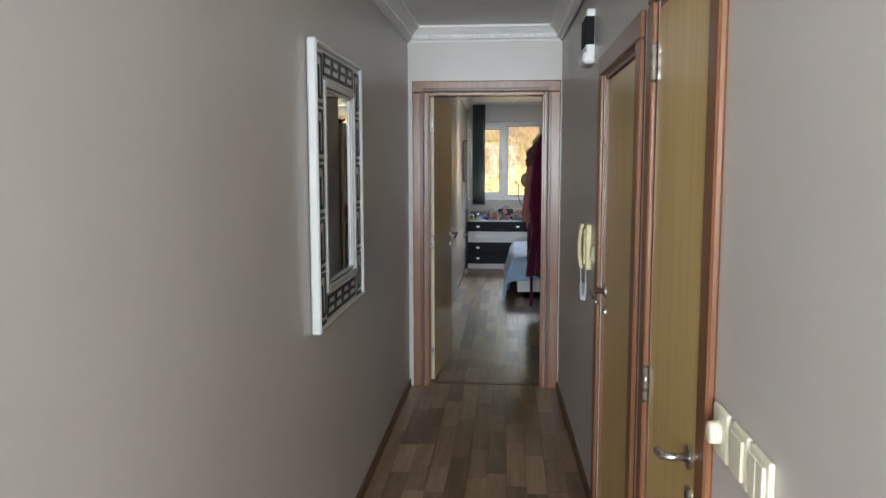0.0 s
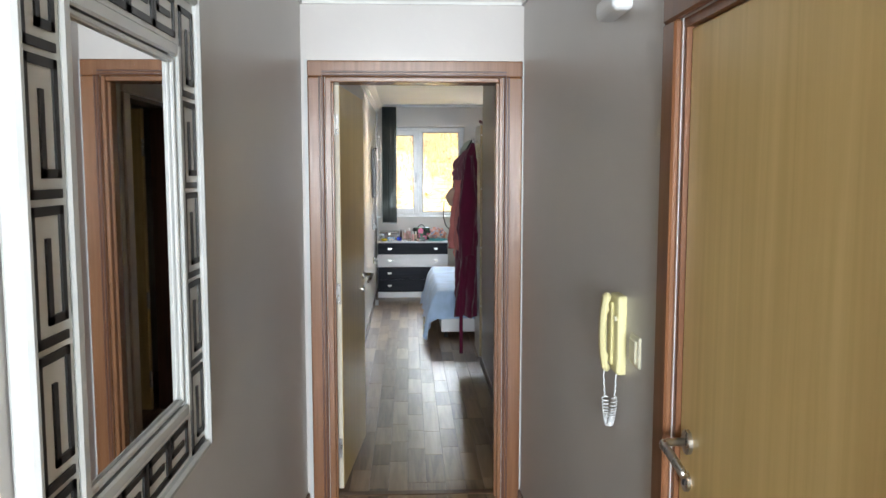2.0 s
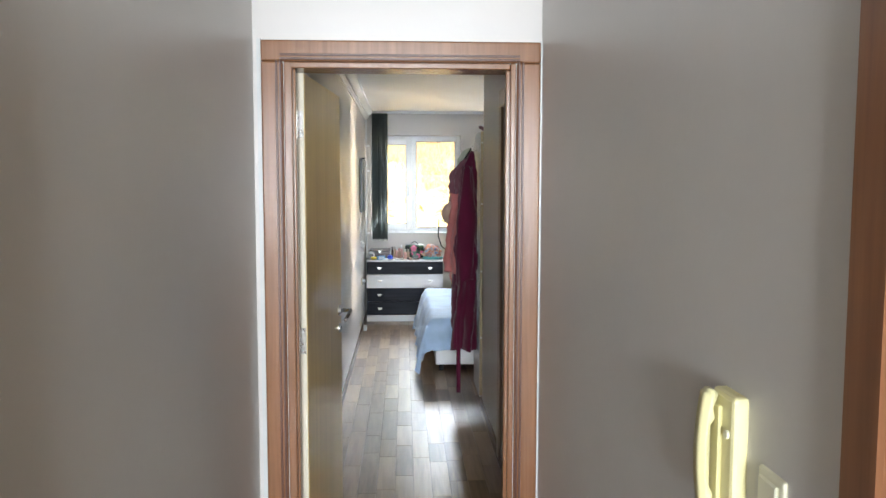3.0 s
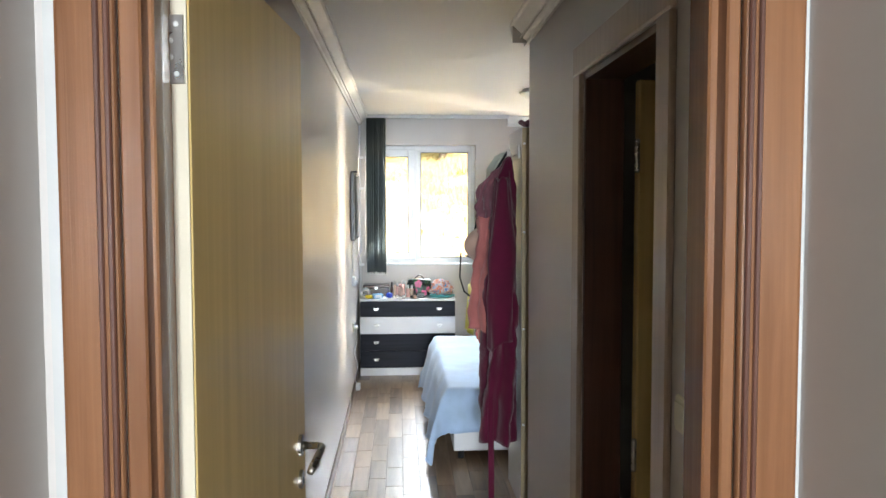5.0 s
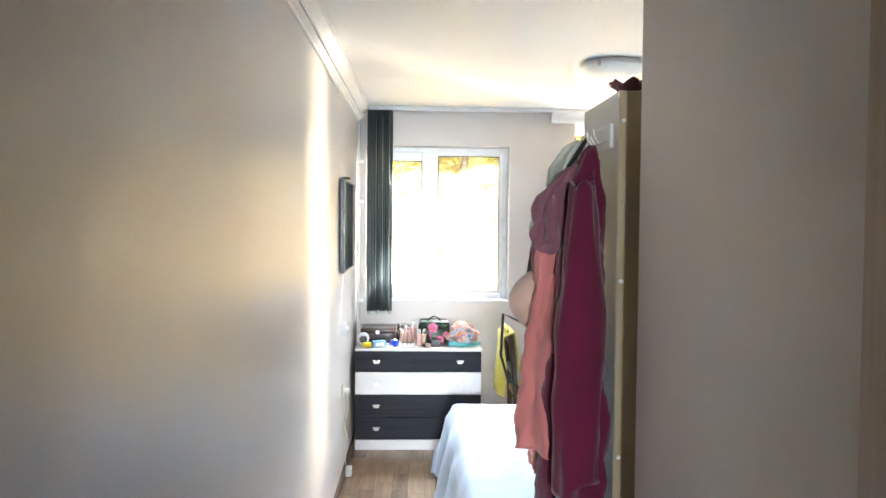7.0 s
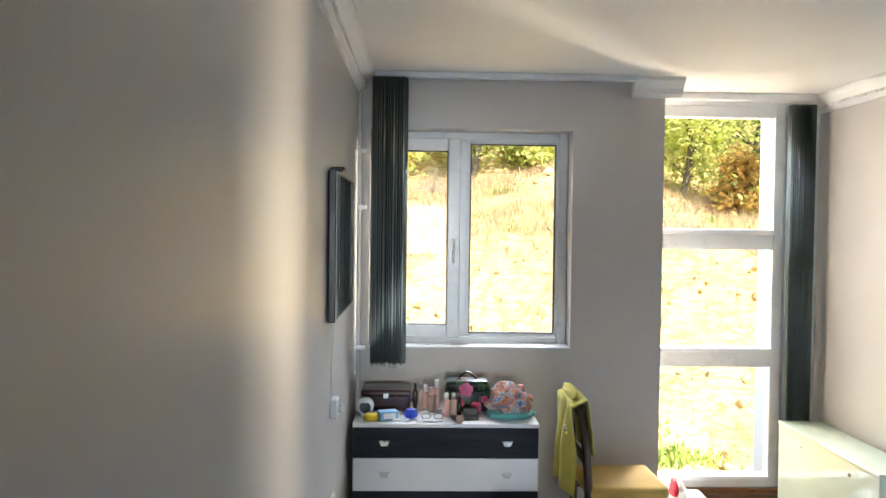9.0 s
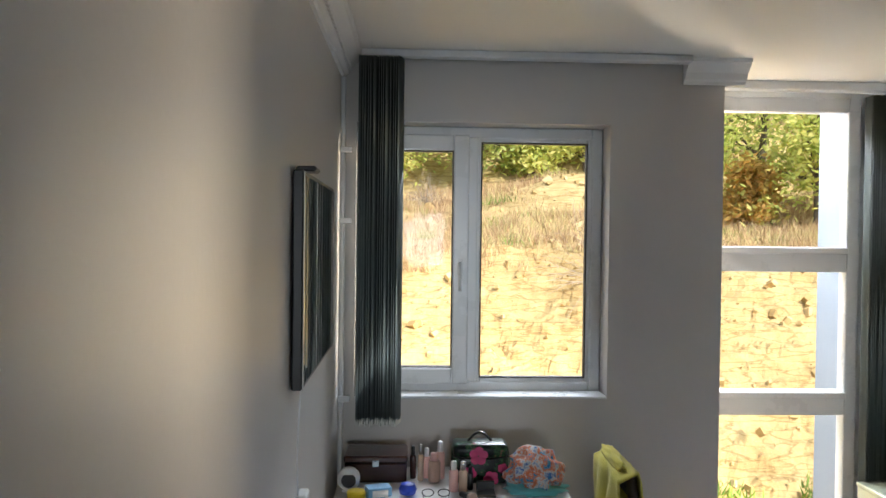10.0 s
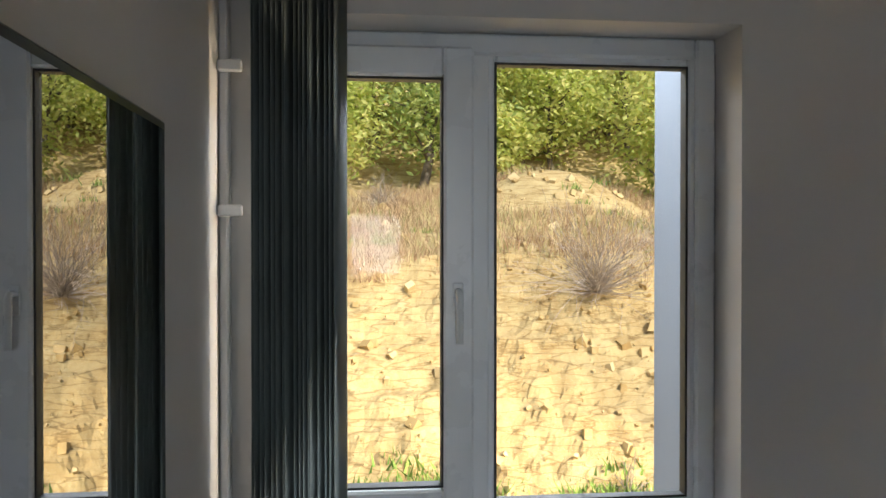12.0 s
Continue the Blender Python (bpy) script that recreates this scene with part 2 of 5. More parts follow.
def crack(m):
    """Broken joints, drawn out along the strata, with the shade of their relief multiplied into the colour."""
    nt = m.node_tree
    b = nt.nodes["Principled BSDF"]
    src = b.inputs["Base Color"].links[0].from_socket
    warp = nod(nt, "ShaderNodeTexNoise", Scale=1.3, Detail=5.0)
    c = coords(nt, (1.3, 1.3, 9.0))
    nt.links.new(c, warp.inputs["Vector"])
    add = nt.nodes.new("ShaderNodeVectorMath")
    nt.links.new(c, add.inputs[0])
    nt.links.new(warp.outputs["Color"], add.inputs[1])
    vo = nod(nt, "ShaderNodeTexVoronoi", Scale=1.1)
    vo.feature = "DISTANCE_TO_EDGE"
    nt.links.new(add.outputs[0], vo.inputs["Vector"])
    r = nt.nodes.new("ShaderNodeValToRGB")
    r.color_ramp.elements[0].position, r.color_ramp.elements[1].position = 0.0, 0.06
    r.color_ramp.elements[0].color, r.color_ramp.elements[1].color = (0.42, 0.34, 0.24, 1), (1, 1, 1, 1)
    nt.links.new(vo.outputs["Distance"], r.inputs[0])
    mx = nt.nodes.new("ShaderNodeMix")
    mx.data_type, mx.blend_type = "RGBA", "MULTIPLY"
    mx.inputs[0].default_value = 0.65
    nt.links.new(src, mx.inputs[6])
    nt.links.new(r.outputs[0], mx.inputs[7])
    nt.links.new(mx.outputs[2], b.inputs["Base Color"])
    return m
crack(M_ROCK)
M_STONE = patchy("loose pale stone", [(0.40, 0.28, 0.12), (0.50, 0.37, 0.17), (0.60, 0.47, 0.25)], 2.0, 0.9, True, 0.3)
M_GRASS = patchy("dry grass", [(0.30, 0.18, 0.10), (0.48, 0.32, 0.18), (0.60, 0.45, 0.26), (0.46, 0.42, 0.18)], 0.7, 0.9, True, 0)
M_WEED = patchy("green weed leaves", [(0.10, 0.19, 0.04), (0.17, 0.28, 0.06), (0.26, 0.34, 0.08)], 1.5, 0.8, True, 0)
M_TWIG = plain("bare twigs", (0.40, 0.34, 0.28), 0.9)
M_BARK = patchy("bark", [(0.09, 0.07, 0.05), (0.2, 0.17, 0.13)], 12, 0.9, False, 0.4)
def leafmat(name, cols):
    """Leaves that let some light through."""
    m = patchy(name, cols, 0.9, 0.6, True, 0)
    nt = m.node_tree
    b = nt.nodes["Principled BSDF"]
    tl = nt.nodes.new("ShaderNodeBsdfTranslucent")
    nt.links.new(b.inputs["Base Color"].links[0].from_socket, tl.inputs[0])
    mx = nt.nodes.new("ShaderNodeMixShader")
    mx.inputs[0].default_value = 0.58
    nt.links.new(b.outputs[0], mx.inputs[1])
    nt.links.new(tl.outputs[0], mx.inputs[2])
    nt.links.new(mx.outputs[0], nt.nodes["Material Output"].inputs[0])
    return m
M_LEAF = leafmat("green leaves", [(0.24, 0.33, 0.10), (0.46, 0.55, 0.18), (0.64, 0.67, 0.26)])
M_LEAFY = leafmat("yellowing leaves", [(0.42, 0.50, 0.13), (0.64, 0.68, 0.22), (0.76, 0.72, 0.28)])
M_LEAFO = leafmat("rusty autumn leaves", [(0.45, 0.32, 0.10), (0.62, 0.36, 0.11), (0.54, 0.48, 0.14)])

M_BLIND = leafmat("grey-green blind cloth", [(0.22, 0.25, 0.24), (0.28, 0.31, 0.30)])

# ---- building helpers ----
def origin(ob):
    v = Vector(ob.location)
    while ob.parent:
        ob = ob.parent
        v += ob.location
    return v


def link(name, bm, material, at=(0, 0, 0), smooth=False):
    bmesh.ops.recalc_face_normals(bm, faces=bm.faces[:])
    bmesh.ops.translate(bm, verts=bm.verts[:], vec=-Vector(at))
    if smooth:
        for f in bm.faces:
            f.smooth = True
    me = bpy.data.meshes.new(name)
    bm.to_mesh(me)
    bm.free()
    me.materials.append(material)
    return me


def part(name, bm, material, parent, label="", smooth=False):
    """Links a bmesh, given in world places, as one mesh under a thing or a part."""
    ob = new(name, link(name, bm, material, origin(parent), smooth))
    ob.parent = parent
    return tagged(ob, label)


def thing(name, at, label, category, group=""):
    ob = new(name)
    ob.empty_display_size = 0.1
    ob.location = at
    return tagged(ob, label, category, group)


def single(name, bm, material, label, category, at=(0, 0, 0), group="", smooth=False):
    ob = new(name, link(name, bm, material, at, smooth))
    ob.location = at
    return tagged(ob, label, category, group)


def setting(name, bm, material, label="", smooth=False):
    return tagged(new(name, link(name, bm, material, (0, 0, 0), smooth)), label, kind="structure")


def B():
    return bmesh.new()


def box(bm, x0, y0, z0, x1, y1, z1, r=0.0, m=None, seg=1):
    """A box; r rounds its edges; m poses it."""
    x0, x1, y0, y1, z0, z1 = min(x0, x1), max(x0, x1), min(y0, y1), max(y0, y1), min(z0, z1), max(z0, z1)
    geo = bmesh.ops.create_cube(bm, size=1.0)
    vs = geo["verts"]
    for v in vs:
        v.co = Vector(((x0 + x1) / 2 + v.co.x * (x1 - x0), (y0 + y1) / 2 + v.co.y * (y1 - y0), (z0 + z1) / 2 + v.co.z * (z1 - z0)))
    if r > 0:
        es = list({e for v in vs for e in v.link_edges})
        res = bmesh.ops.bevel(bm, geom=es, offset=min(r, 0.49 * min(x1 - x0, y1 - y0, z1 - z0)), segments=seg, affect="EDGES", profile=0.5)
        vs = list({v for f in res["faces"] for v in f.verts} | {v for v in vs if v.is_valid})
    if m is not None:
        bmesh.ops.transform(bm, matrix=m, verts=[v for v in vs if v.is_valid])
    return bm


def tube(bm, pts, r, seg=8, caps=True):
    """A round bar through points; r: a radius or one for each point."""
    pts = [Vector(p) for p in pts]
    rs = [r] * len(pts) if isinstance(r, (int, float)) else list(r)
    rings = []
    side = None
    for i, p in enumerate(pts):
        d = (pts[min(i + 1, len(pts) - 1)] - pts[max(i - 1, 0)]).normalized()
        if side is None:
            side = d.orthogonal().normalized()
        else:
            side = (side - d * side.dot(d))
            side = side.normalized() if side.length > 1e-6 else d.orthogonal().normalized()
        up = d.cross(side)
        rings.append([bm.verts.new(p + rs[i] * (math.cos(2 * math.pi * k / seg) * side + math.sin(2 * math.pi * k / seg) * up)) for k in range(seg)])
    for a, b in zip(rings, rings[1:]):
        for k in range(seg):
            bm.faces.new((a[k], a[(k + 1) % seg], b[(k + 1) % seg], b[k]))
    if caps:
        bm.faces.new(rings[0][::-1])
        bm.faces.new(rings[-1])
    return bm


def lathe(bm, prof, at, seg=20, axis="z"):
    """Turns (radius, height) pairs about an axis through at."""
    rings = []
    for r, h in prof:
        ring = []
        for k in range(seg):
            a = 2 * math.pi * k / seg
            c, s = r * math.cos(a), r * math.sin(a)
            p = {"z": (c, s, h), "x": (h, c, s), "y": (c, h, s)}[axis]
            ring.append(bm.verts.new(Vector(at) + Vector(p)))
        rings.append(ring)
    for a, b in zip(rings, rings[1:]):
        for k in range(seg):
            bm.faces.new((a[k], a[(k + 1) % seg], b[(k + 1) % seg], b[k]))
    bm.faces.new(rings[0][::-1])
    bm.faces.new(rings[-1])
    return bm


def extrude_profile(bm, prof, p0, p1, out):
    """Sweeps a profile of (away from wall, up) pairs from p0 to p1; out: the way off the wall."""
    p0, p1, out = Vector(p0), Vector(p1), Vector(out)
    up = Vector((0, 0, 1))
    a = [bm.verts.new(p0 + out * u + up * v) for u, v in prof]
    b = [bm.verts.new(p1 + out * u + up * v) for u, v in prof]
    n = len(prof)
    for i in range(n):
        bm.faces.new((a[i], a[(i + 1) % n], b[(i + 1) % n], b[i]))
    bm.faces.new(a[::-1])
    bm.faces.new(b)
    return bm


def slab(bm, axis, a0, a1, lo, hi, z0, z1, holes=()):
    """A wall with holes. axis 'y': runs along y from lo to hi, with faces at x a0 and a1; 'x': the other way. holes: (lo, hi, z0, z1)."""
    def bx(l, h, za, zb):
        if h - l < 1e-4 or zb - za < 1e-4:
            return
        if axis == "y":
            box(bm, a0, l, za, a1, h, zb)
        else:
            box(bm, l, a0, za, h, a1, zb)
    at = lo
    for l, h, za, zb in sorted(holes):
        bx(at, l, z0, z1)
        bx(l, h, z0, za)
        bx(l, h, zb, z1)
        at = h
    bx(at, hi, z0, z1)
    return bm


def sheet(bm, fn, nu, nv, thick=0.004):
    """A cloth: fn(u, v) gives a place, u and v from 0 to 1; thickened along its normals."""
    g = [[bm.verts.new(fn(i / nu, j / nv)) for j in range(nv + 1)] for i in range(nu + 1)]
    fs = [bm.faces.new((g[i][j], g[i + 1][j], g[i + 1][j + 1], g[i][j + 1])) for i in range(nu) for j in range(nv)]
    bm.normal_update()
    if thick:
        bmesh.ops.solidify(bm, geom=fs, thickness=thick)
    return bm

# ---- the large structure ----
H = 2.46
XL, XR = -0.495, 0.575          # corridor walls
YD0, YD1 = 3.97, 4.09           # wall with the bedroom door
RL, RP = -0.425, 0.60           # bedroom's long wall, passage wall
YB0, YB1 = 6.56, 6.68           # bedroom's rear wall
RR = 2.33                       # bedroom's far side wall
YW0, YW1 = 10.72, 10.98         # window wall
NX = 1.23                       # edge of the glazed niche
YN = 11.19

A0, A1, AT = 1.03, 1.915, 1.915   # entrance door in the corridor
C0, C1, CT = 0.15, 0.755, 1.98   # closet door in the corridor
D0, D1, DT = -0.386, 0.443, 2.03  # bedroom door
P0, P1, PT = 4.75, 5.545, 2.03  # doorway in the passage
WX0, WX1, WZ0, WZ1 = -0.36, 0.733, 0.992, 2.18

setting("wall_corridor_long", slab(B(), "y", XL - 0.12, XL, -2.3, YD0, 0, H), M_WALL, "satin grey painted corridor wall")
def splay(ob):
    """The corridor's door wall closes in a little towards the bedroom."""
    for v in ob.data.vertices:
        v.co.x -= 0.038 * max(0.0, (v.co.y - 2.1) / (YD0 - 2.1))
    return ob
splay(setting("wall_corridor_doors", slab(B(), "y", XR, XR + 0.12, -2.3, YD0, 0, H, [(A0, A1, 0, AT), (C0, C1, 0, CT)]), M_WALL, "satin grey painted corridor wall with two doors"))
setting("wall_bedroom_door", slab(B(), "x", YD0, YD1, XL - 0.12, XR + 0.14, 0, H, [(D0, D1, 0, DT)]), M_WALL, "grey painted wall round the bedroom door")
setting("wall_bedroom_long", slab(B(), "y", RL - 0.12, RL, YD1, YW1, 0, H), M_WALL, "satin greige painted bedroom wall")
setting("wall_passage", slab(B(), "y", RP, RP + 0.12, YD1, YB1, 0, H, [(P0, P1, 0, PT)]), M_WALL, "greige painted passage wall with a doorway")
setting("wall_bedroom_rear", slab(B(), "x", YB0, YB1, RP + 0.12, RR + 0.12, 0, H), M_WALL, "greige painted rear wall")
setting("wall_bedroom_side", slab(B(), "y", RR, RR + 0.12, YB1, YN + 0.16, 0, H), M_WALL, "greige painted side wall")
setting("wall_window", slab(B(), "x", YW0, YW1, RL, NX, 0, H, [(WX0, WX1, WZ0, WZ1)]), M_WALL, "greige painted wall with the window")
setting("wall_niche", slab(B(), "y", NX - 0.14, NX, YW1, YN + 0.16, 0, H), M_WALL, "greige painted return of the glazed niche")
# room behind the start of the walk, and the dark room beside the passage
bm = B()
slab(bm, "y", -2.0, -1.88, -4.9, -2.3, 0, H)
slab(bm, "y", 1.7, 1.82, -4.9, -2.3, 0, H)
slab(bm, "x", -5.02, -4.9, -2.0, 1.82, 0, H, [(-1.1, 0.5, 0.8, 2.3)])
slab(bm, "x", -2.3, -2.18, -1.88, XL - 0.12, 0, H)
slab(bm, "x", -2.3, -2.18, XR + 0.12, 1.7, 0, H)
setting("wall_hall", bm, M_WALL, "grey painted hall walls")
bm = B()
slab(bm, "y", 1.9, 2.0, YD1, YB0, 0, H)
slab(bm, "x", YD1 + 0.001, YD1 + 0.06, RP + 0.12, 1.9, 0, H)
setting("wall_side_room", bm, M_WALL, "plain walls of the dark side room")
def plan(z0, z1, far):
    bm = B()
    box(bm, -2.0, -5.0, z0, 1.82, -2.18, z1)
    box(bm, XL - 0.12, -2.18, z0, XR + 0.14, YD1, z1)
    box(bm, XL - 0.12, YD1, z0, RR + 0.12, far, z1)
    return bm
setting("ceiling", plan(H, H + 0.12, YN + 0.18), M_CEIL, "white painted ceiling")
setting("floor", plan(-0.12, -0.008, YN + 0.3), M_SUB, "wood-look laminate floor in mixed brown planks")

# cornices
CORN = [(0, 0), (0, -0.10), (0.012, -0.10), (0.016, -0.088), (0.03, -0.08), (0.04, -0.055), (0.062, -0.035), (0.075, -0.02), (0.085, -0.016), (0.085, 0)]
def cornice(name, p0, p1, out):
    bm = B()
    extrude_profile(bm, CORN, p0, p1, out)
    p0, p1, out = Vector(p0), Vector(p1), Vector(out)
    d = (p1 - p0)
    n = int(d.length / 0.05)
    d.normalize()
    ang = math.atan2(d.y, d.x)
    for i in range(n):
        c = p0 + d * (0.025 + i * 0.05) + out * 0.036 + Vector((0, 0, -0.066))
        tilt = pose(0, 0, 0, 0, 0, math.degrees(ang)) @ pose(0, 0, 0, 35 if (Matrix.Rotation(ang, 3, "Z") @ Vector((0, 1, 0))).dot(out) > 0 else -35)
        box(bm, -0.016, -0.005, -0.018, 0.016, 0.005, 0.018, 0.004, Matrix.Translation(c) @ tilt)
    for i in range(n * 2):
        c = p0 + d * (0.0125 + i * 0.025) + out * 0.082 + Vector((0, 0, -0.008))
        box(bm, -0.008, -0.006, -0.006, 0.008, 0.006, 0.006, 0, Matrix.Translation(c) @ pose(0, 0, 0, 0, 0, math.degrees(ang)))
    return setting(name, bm, M_CORN, "white plaster cornice with small repeated ornament")
cornice("trim_cornice_corridor_long", (XL, -2.2, H), (XL, YD0, H), (1, 0, 0))
splay(cornice("trim_cornice_corridor_doors", (XR, -2.2, H), (XR, YD0, H), (-1, 0, 0)))
cornice("trim_cornice_corridor_end", (XL + 0.002, YD0, H), (XR - 0.002, YD0, H), (0, -1, 0))
cornice("trim_cornice_bedroom_long", (RL, YD1, H), (RL, YW0, H), (1, 0, 0))
cornice("trim_cornice_passage", (RP, YD1, H), (RP, YB1 + 0.08, H), (-1, 0, 0))
cornice("trim_cornice_rear", (RP - 0.08, YB1, H), (RR, YB1, H), (0, 1, 0))
cornice("trim_cornice_side", (RR, YB1, H), (RR, YN, H), (-1, 0, 0))
bm = B()
extrude_profile(bm, CORN, (1.045, YW0, H), (NX + 0.085, YW0, H), (0, -1, 0))
setting("trim_cornice_window", bm, M_CORN, "short white plaster cornice piece over the wall's edge")

# skirting
def skirt(name, x0, y0, x1, y1, m=M_SKIRT):
    return setting(name, box(B(), x0, y0, -0.006, x1, y1, 0.055, 0.004), m, "dark brown skirting board")
skirt("baseboard_1", XL, -2.2, XL + 0.014, YD0 - 0.03)
splay(skirt("baseboard_2", XR - 0.014, A1 + 0.09, XR, YD0 - 0.03))
skirt("baseboard_3", XR - 0.014, -2.2, XR, C0 - 0.11)
skirt("baseboard_4", RL, YD1, RL + 0.014, YW0)
skirt("baseboard_5", RP - 0.014, P1 + 0.125, RP, YB1)
skirt("baseboard_6", RL + 0.014, YW0 - 0.014, NX, YW0)
skirt("baseboard_7", RR - 0.014, YB1, RR, YN)
skirt("baseboard_8", NX + 0.01, YN - 0.05, RR - 0.014, YN - 0.005)

# ---- doors ----
def casing_y(door, x, side, lo, hi, top, w, mat, proud=0.018):
    """A frame round an opening in a wall along y; side: -1 or 1, the way off the wall."""
    xa, xb = x, x + side * proud
    part("casing", box(B(), xa, lo - w, 0, xb, lo, top, 0.005), mat, door)
    part("casing", box(B(), xa, hi, 0, xb, hi + w, top, 0.005), mat, door)
    part("casing", box(B(), xa, lo - w, top + 0.0005, xb, hi + w, top + w, 0.005), mat, door)


def lever(parent, at, out, along, material=M_STEEL, mirror=1):
    """A lever on a round rose, and a keyhole rose under it."""
    at, out, along = Vector(at), Vector(out), Vector(along)
    ax = "x" if abs(out.x) > 0.5 else "y"
    s = 1 if (out.x + out.y) > 0 else -1
    h = part("door_handle", tube(B(), [at, at + out * 0.008, at + out * 0.009], [0.026, 0.026, 0.02], 20), material, parent, "steel lever handle")
    pts = [at + out * 0.008, at + out * 0.045, at + out * 0.056 + along * 0.006]
    for i in range(1, 9):
        u = i / 8
        pts.append(at + out * (0.06 - 0.012 * u * u) + along * (0.006 + 0.105 * u) + Vector((0, 0, -0.03 * u ** 2)))
    part("lever", tube(B(), pts, [0.009] * 3 + [0.0095] * 7 + [0.008], 10), material, h, "", True)
    k = at + Vector((0, 0, -0.085))
    r = part("key_rose", tube(B(), [k, k + out * 0.008], 0.022, 18), material, parent)
    part("keyhole", box(B(), -0.003, -0.003, -0.009, 0.003, 0.003, 0.009, 0.001, Matrix.Translation(k + out * 0.0085)), M_BLACK, r)


def hinge(parent, at, out, length=0.1):
    at, out = Vector(at), Vector(out)
    k = part("hinge", tube(B(), [at + Vector((0, 0, -length / 2)), at + Vector((0, 0, length / 2))], 0.0075, 10), M_STEEL, parent, "steel hinge", True)
    for i in (-1, 0, 1):
        part("knuckle", tube(B(), [at + Vector((0, 0, i * length / 3 - 0.012)), at + Vector((0, 0, i * length / 3 + 0.012))], 0.009, 10), M_STEEL, k)


d = thing("door_1", (XR, (A0 + A1) / 2, 0), "closed oak-veneer entrance door in a brown wooden frame", "door")
d["kind"] = "structure"
casing_y(d, XR, -1, A0, A1, AT, 0.08, M_CASE)
part("jamb", box(B(), XR + 0.002, A1 - 0.02, 0, XR + 0.12, A1 - 0.0005, AT), M_CASE, d)
part("jamb", box(B(), XR + 0.002, A0 + 0.0005, 0, XR + 0.12, A0 + 0.02, AT), M_CASE, d)
part("jamb", box(B(), XR + 0.002, A0 + 0.02, AT - 0.02, XR + 0.12, A1 - 0.02, AT - 0.0005), M_CASE, d)
leaf = part("leaf", box(B(), XR + 0.012, A0 + 0.022, 0.008, XR + 0.055, A1 - 0.022, AT - 0.022, 0.004), M_OAK, d, "pale oak-veneer door leaf")
lever(leaf, (XR + 0.012, A1 - 0.075, 1.03), (-1, 0, 0), (0, -1, 0))

d = thing("door_2", (XR, (C0 + C1) / 2, 0), "closed narrow oak-veneer door in a brown wooden frame", "door")
d["kind"] = "structure"
casing_y(d, XR, -1, C0, C1, CT, 0.075, M_CASE)
part("jamb", box(B(), XR + 0.002, C1 - 0.02, 0, XR + 0.12, C1 - 0.0005, CT), M_CASE, d)
part("jamb", box(B(), XR + 0.002, C0 + 0.0005, 0, XR + 0.12, C0 + 0.02, CT), M_CASE, d)
part("jamb", box(B(), XR + 0.002, C0 + 0.02, CT - 0.02, XR + 0.12, C1 - 0.02, CT - 0.0005), M_CASE, d)
leaf = part("leaf", box(B(), XR - 0.004, C0 + 0.022, 0.008, XR + 0.04, C1 - 0.022, CT - 0.022, 0.004), M_OAK, d, "pale oak-veneer door leaf")
lever(leaf, (XR - 0.004, C0 + 0.085, 0.935), (-1, 0, 0), (0, 1, 0))
for z in (0.25, 0.95, 1.82):
    hinge(leaf, (XR - 0.012, C1 - 0.012, z), (-1, 0, 0))

# bedroom door, standing open along the long wall
d = thing("door_3", ((D0 + D1) / 2, YD0, 0), "bedroom door standing open, oak veneer leaf in a walnut frame", "door")
d["kind"] = "structure"
def door3_case(y, s):
    ya, yb = y, y + s * 0.02
    top = DT + 0.075
    left, right = D0 - 0.079, D1 + 0.088
    for x0, x1, inner in ((left, D0 - 0.002, 1), (D1 + 0.002, right, -1)):
        c = part("casing", box(B(), x0, ya, 0, x1, yb, DT, 0.006, seg=2), M_CASE2, d, "glossy walnut casing board")
        edge = x1 if inner > 0 else x0
        for k in range(2):
            q = edge - inner * (0.008 + 0.014 * k)
            part("bead", box(B(), q - 0.004, yb, 0.002, q + 0.004, yb + s * (0.006 - 0.002 * k), DT + 0.004, 0.002), M_JAMB, c, "dark inner bead")
    c = part("casing", box(B(), left, ya, DT + 0.0005, right, yb, top, 0.006, seg=2), M_CASE2, d, "glossy walnut casing board")
    for k in range(2):
        q = DT + 0.009 + 0.014 * k
        part("bead", box(B(), D0 - 0.012, yb, q - 0.004, D1 + 0.012, yb + s * (0.006 - 0.002 * k), q + 0.004, 0.002), M_JAMB, c, "dark inner bead")
door3_case(YD0, -1)
for x0, x1 in ((D0 + 0.0005, D0 + 0.03), (D1 - 0.02, D1 - 0.0005)):
    part("jamb", box(B(), x0, YD0 - 0.012, 0, x1, YD1 + 0.01, DT, 0.003), M_CASE2, d)
    xm = (x0 + x1) / 2
    sgn = 1 if x0 < 0 else -1
    part("stop", box(B(), xm, YD0 + 0.02, 0, xm + sgn * 0.022, YD0 + 0.06, DT - 0.022, 0.003), M_CASE2, d)
part("jamb", box(B(), D0 + 0.022, YD0 - 0.012, DT - 0.022, D1 - 0.022, YD1 + 0.01, DT - 0.0005, 0.003), M_CASE2, d)
part("threshold", box(B(), D0 + 0.022, YD0 + 0.05, 0, D1 - 0.022, YD1 - 0.02, 0.006, 0.003), M_SKIRT, d, "thin dark threshold strip")
part("plaster_edge", box(B(), D0 - 0.094, YD0 - 0.012, 0, D0 - 0.0795, YD0, DT + 0.08), M_FRAMEW, d, "white edge strip")
part("plaster_edge", box(B(), D1 + 0.0885, YD0 - 0.012, 0, D1 + 0.094, YD0, DT + 0.08), M_FRAMEW, d, "white edge strip")
swing = Matrix.Translation((D0 + 0.037, YD1 - 0.005, 0)) @ pose(0, 0, 0, 0, 0, -4.7)
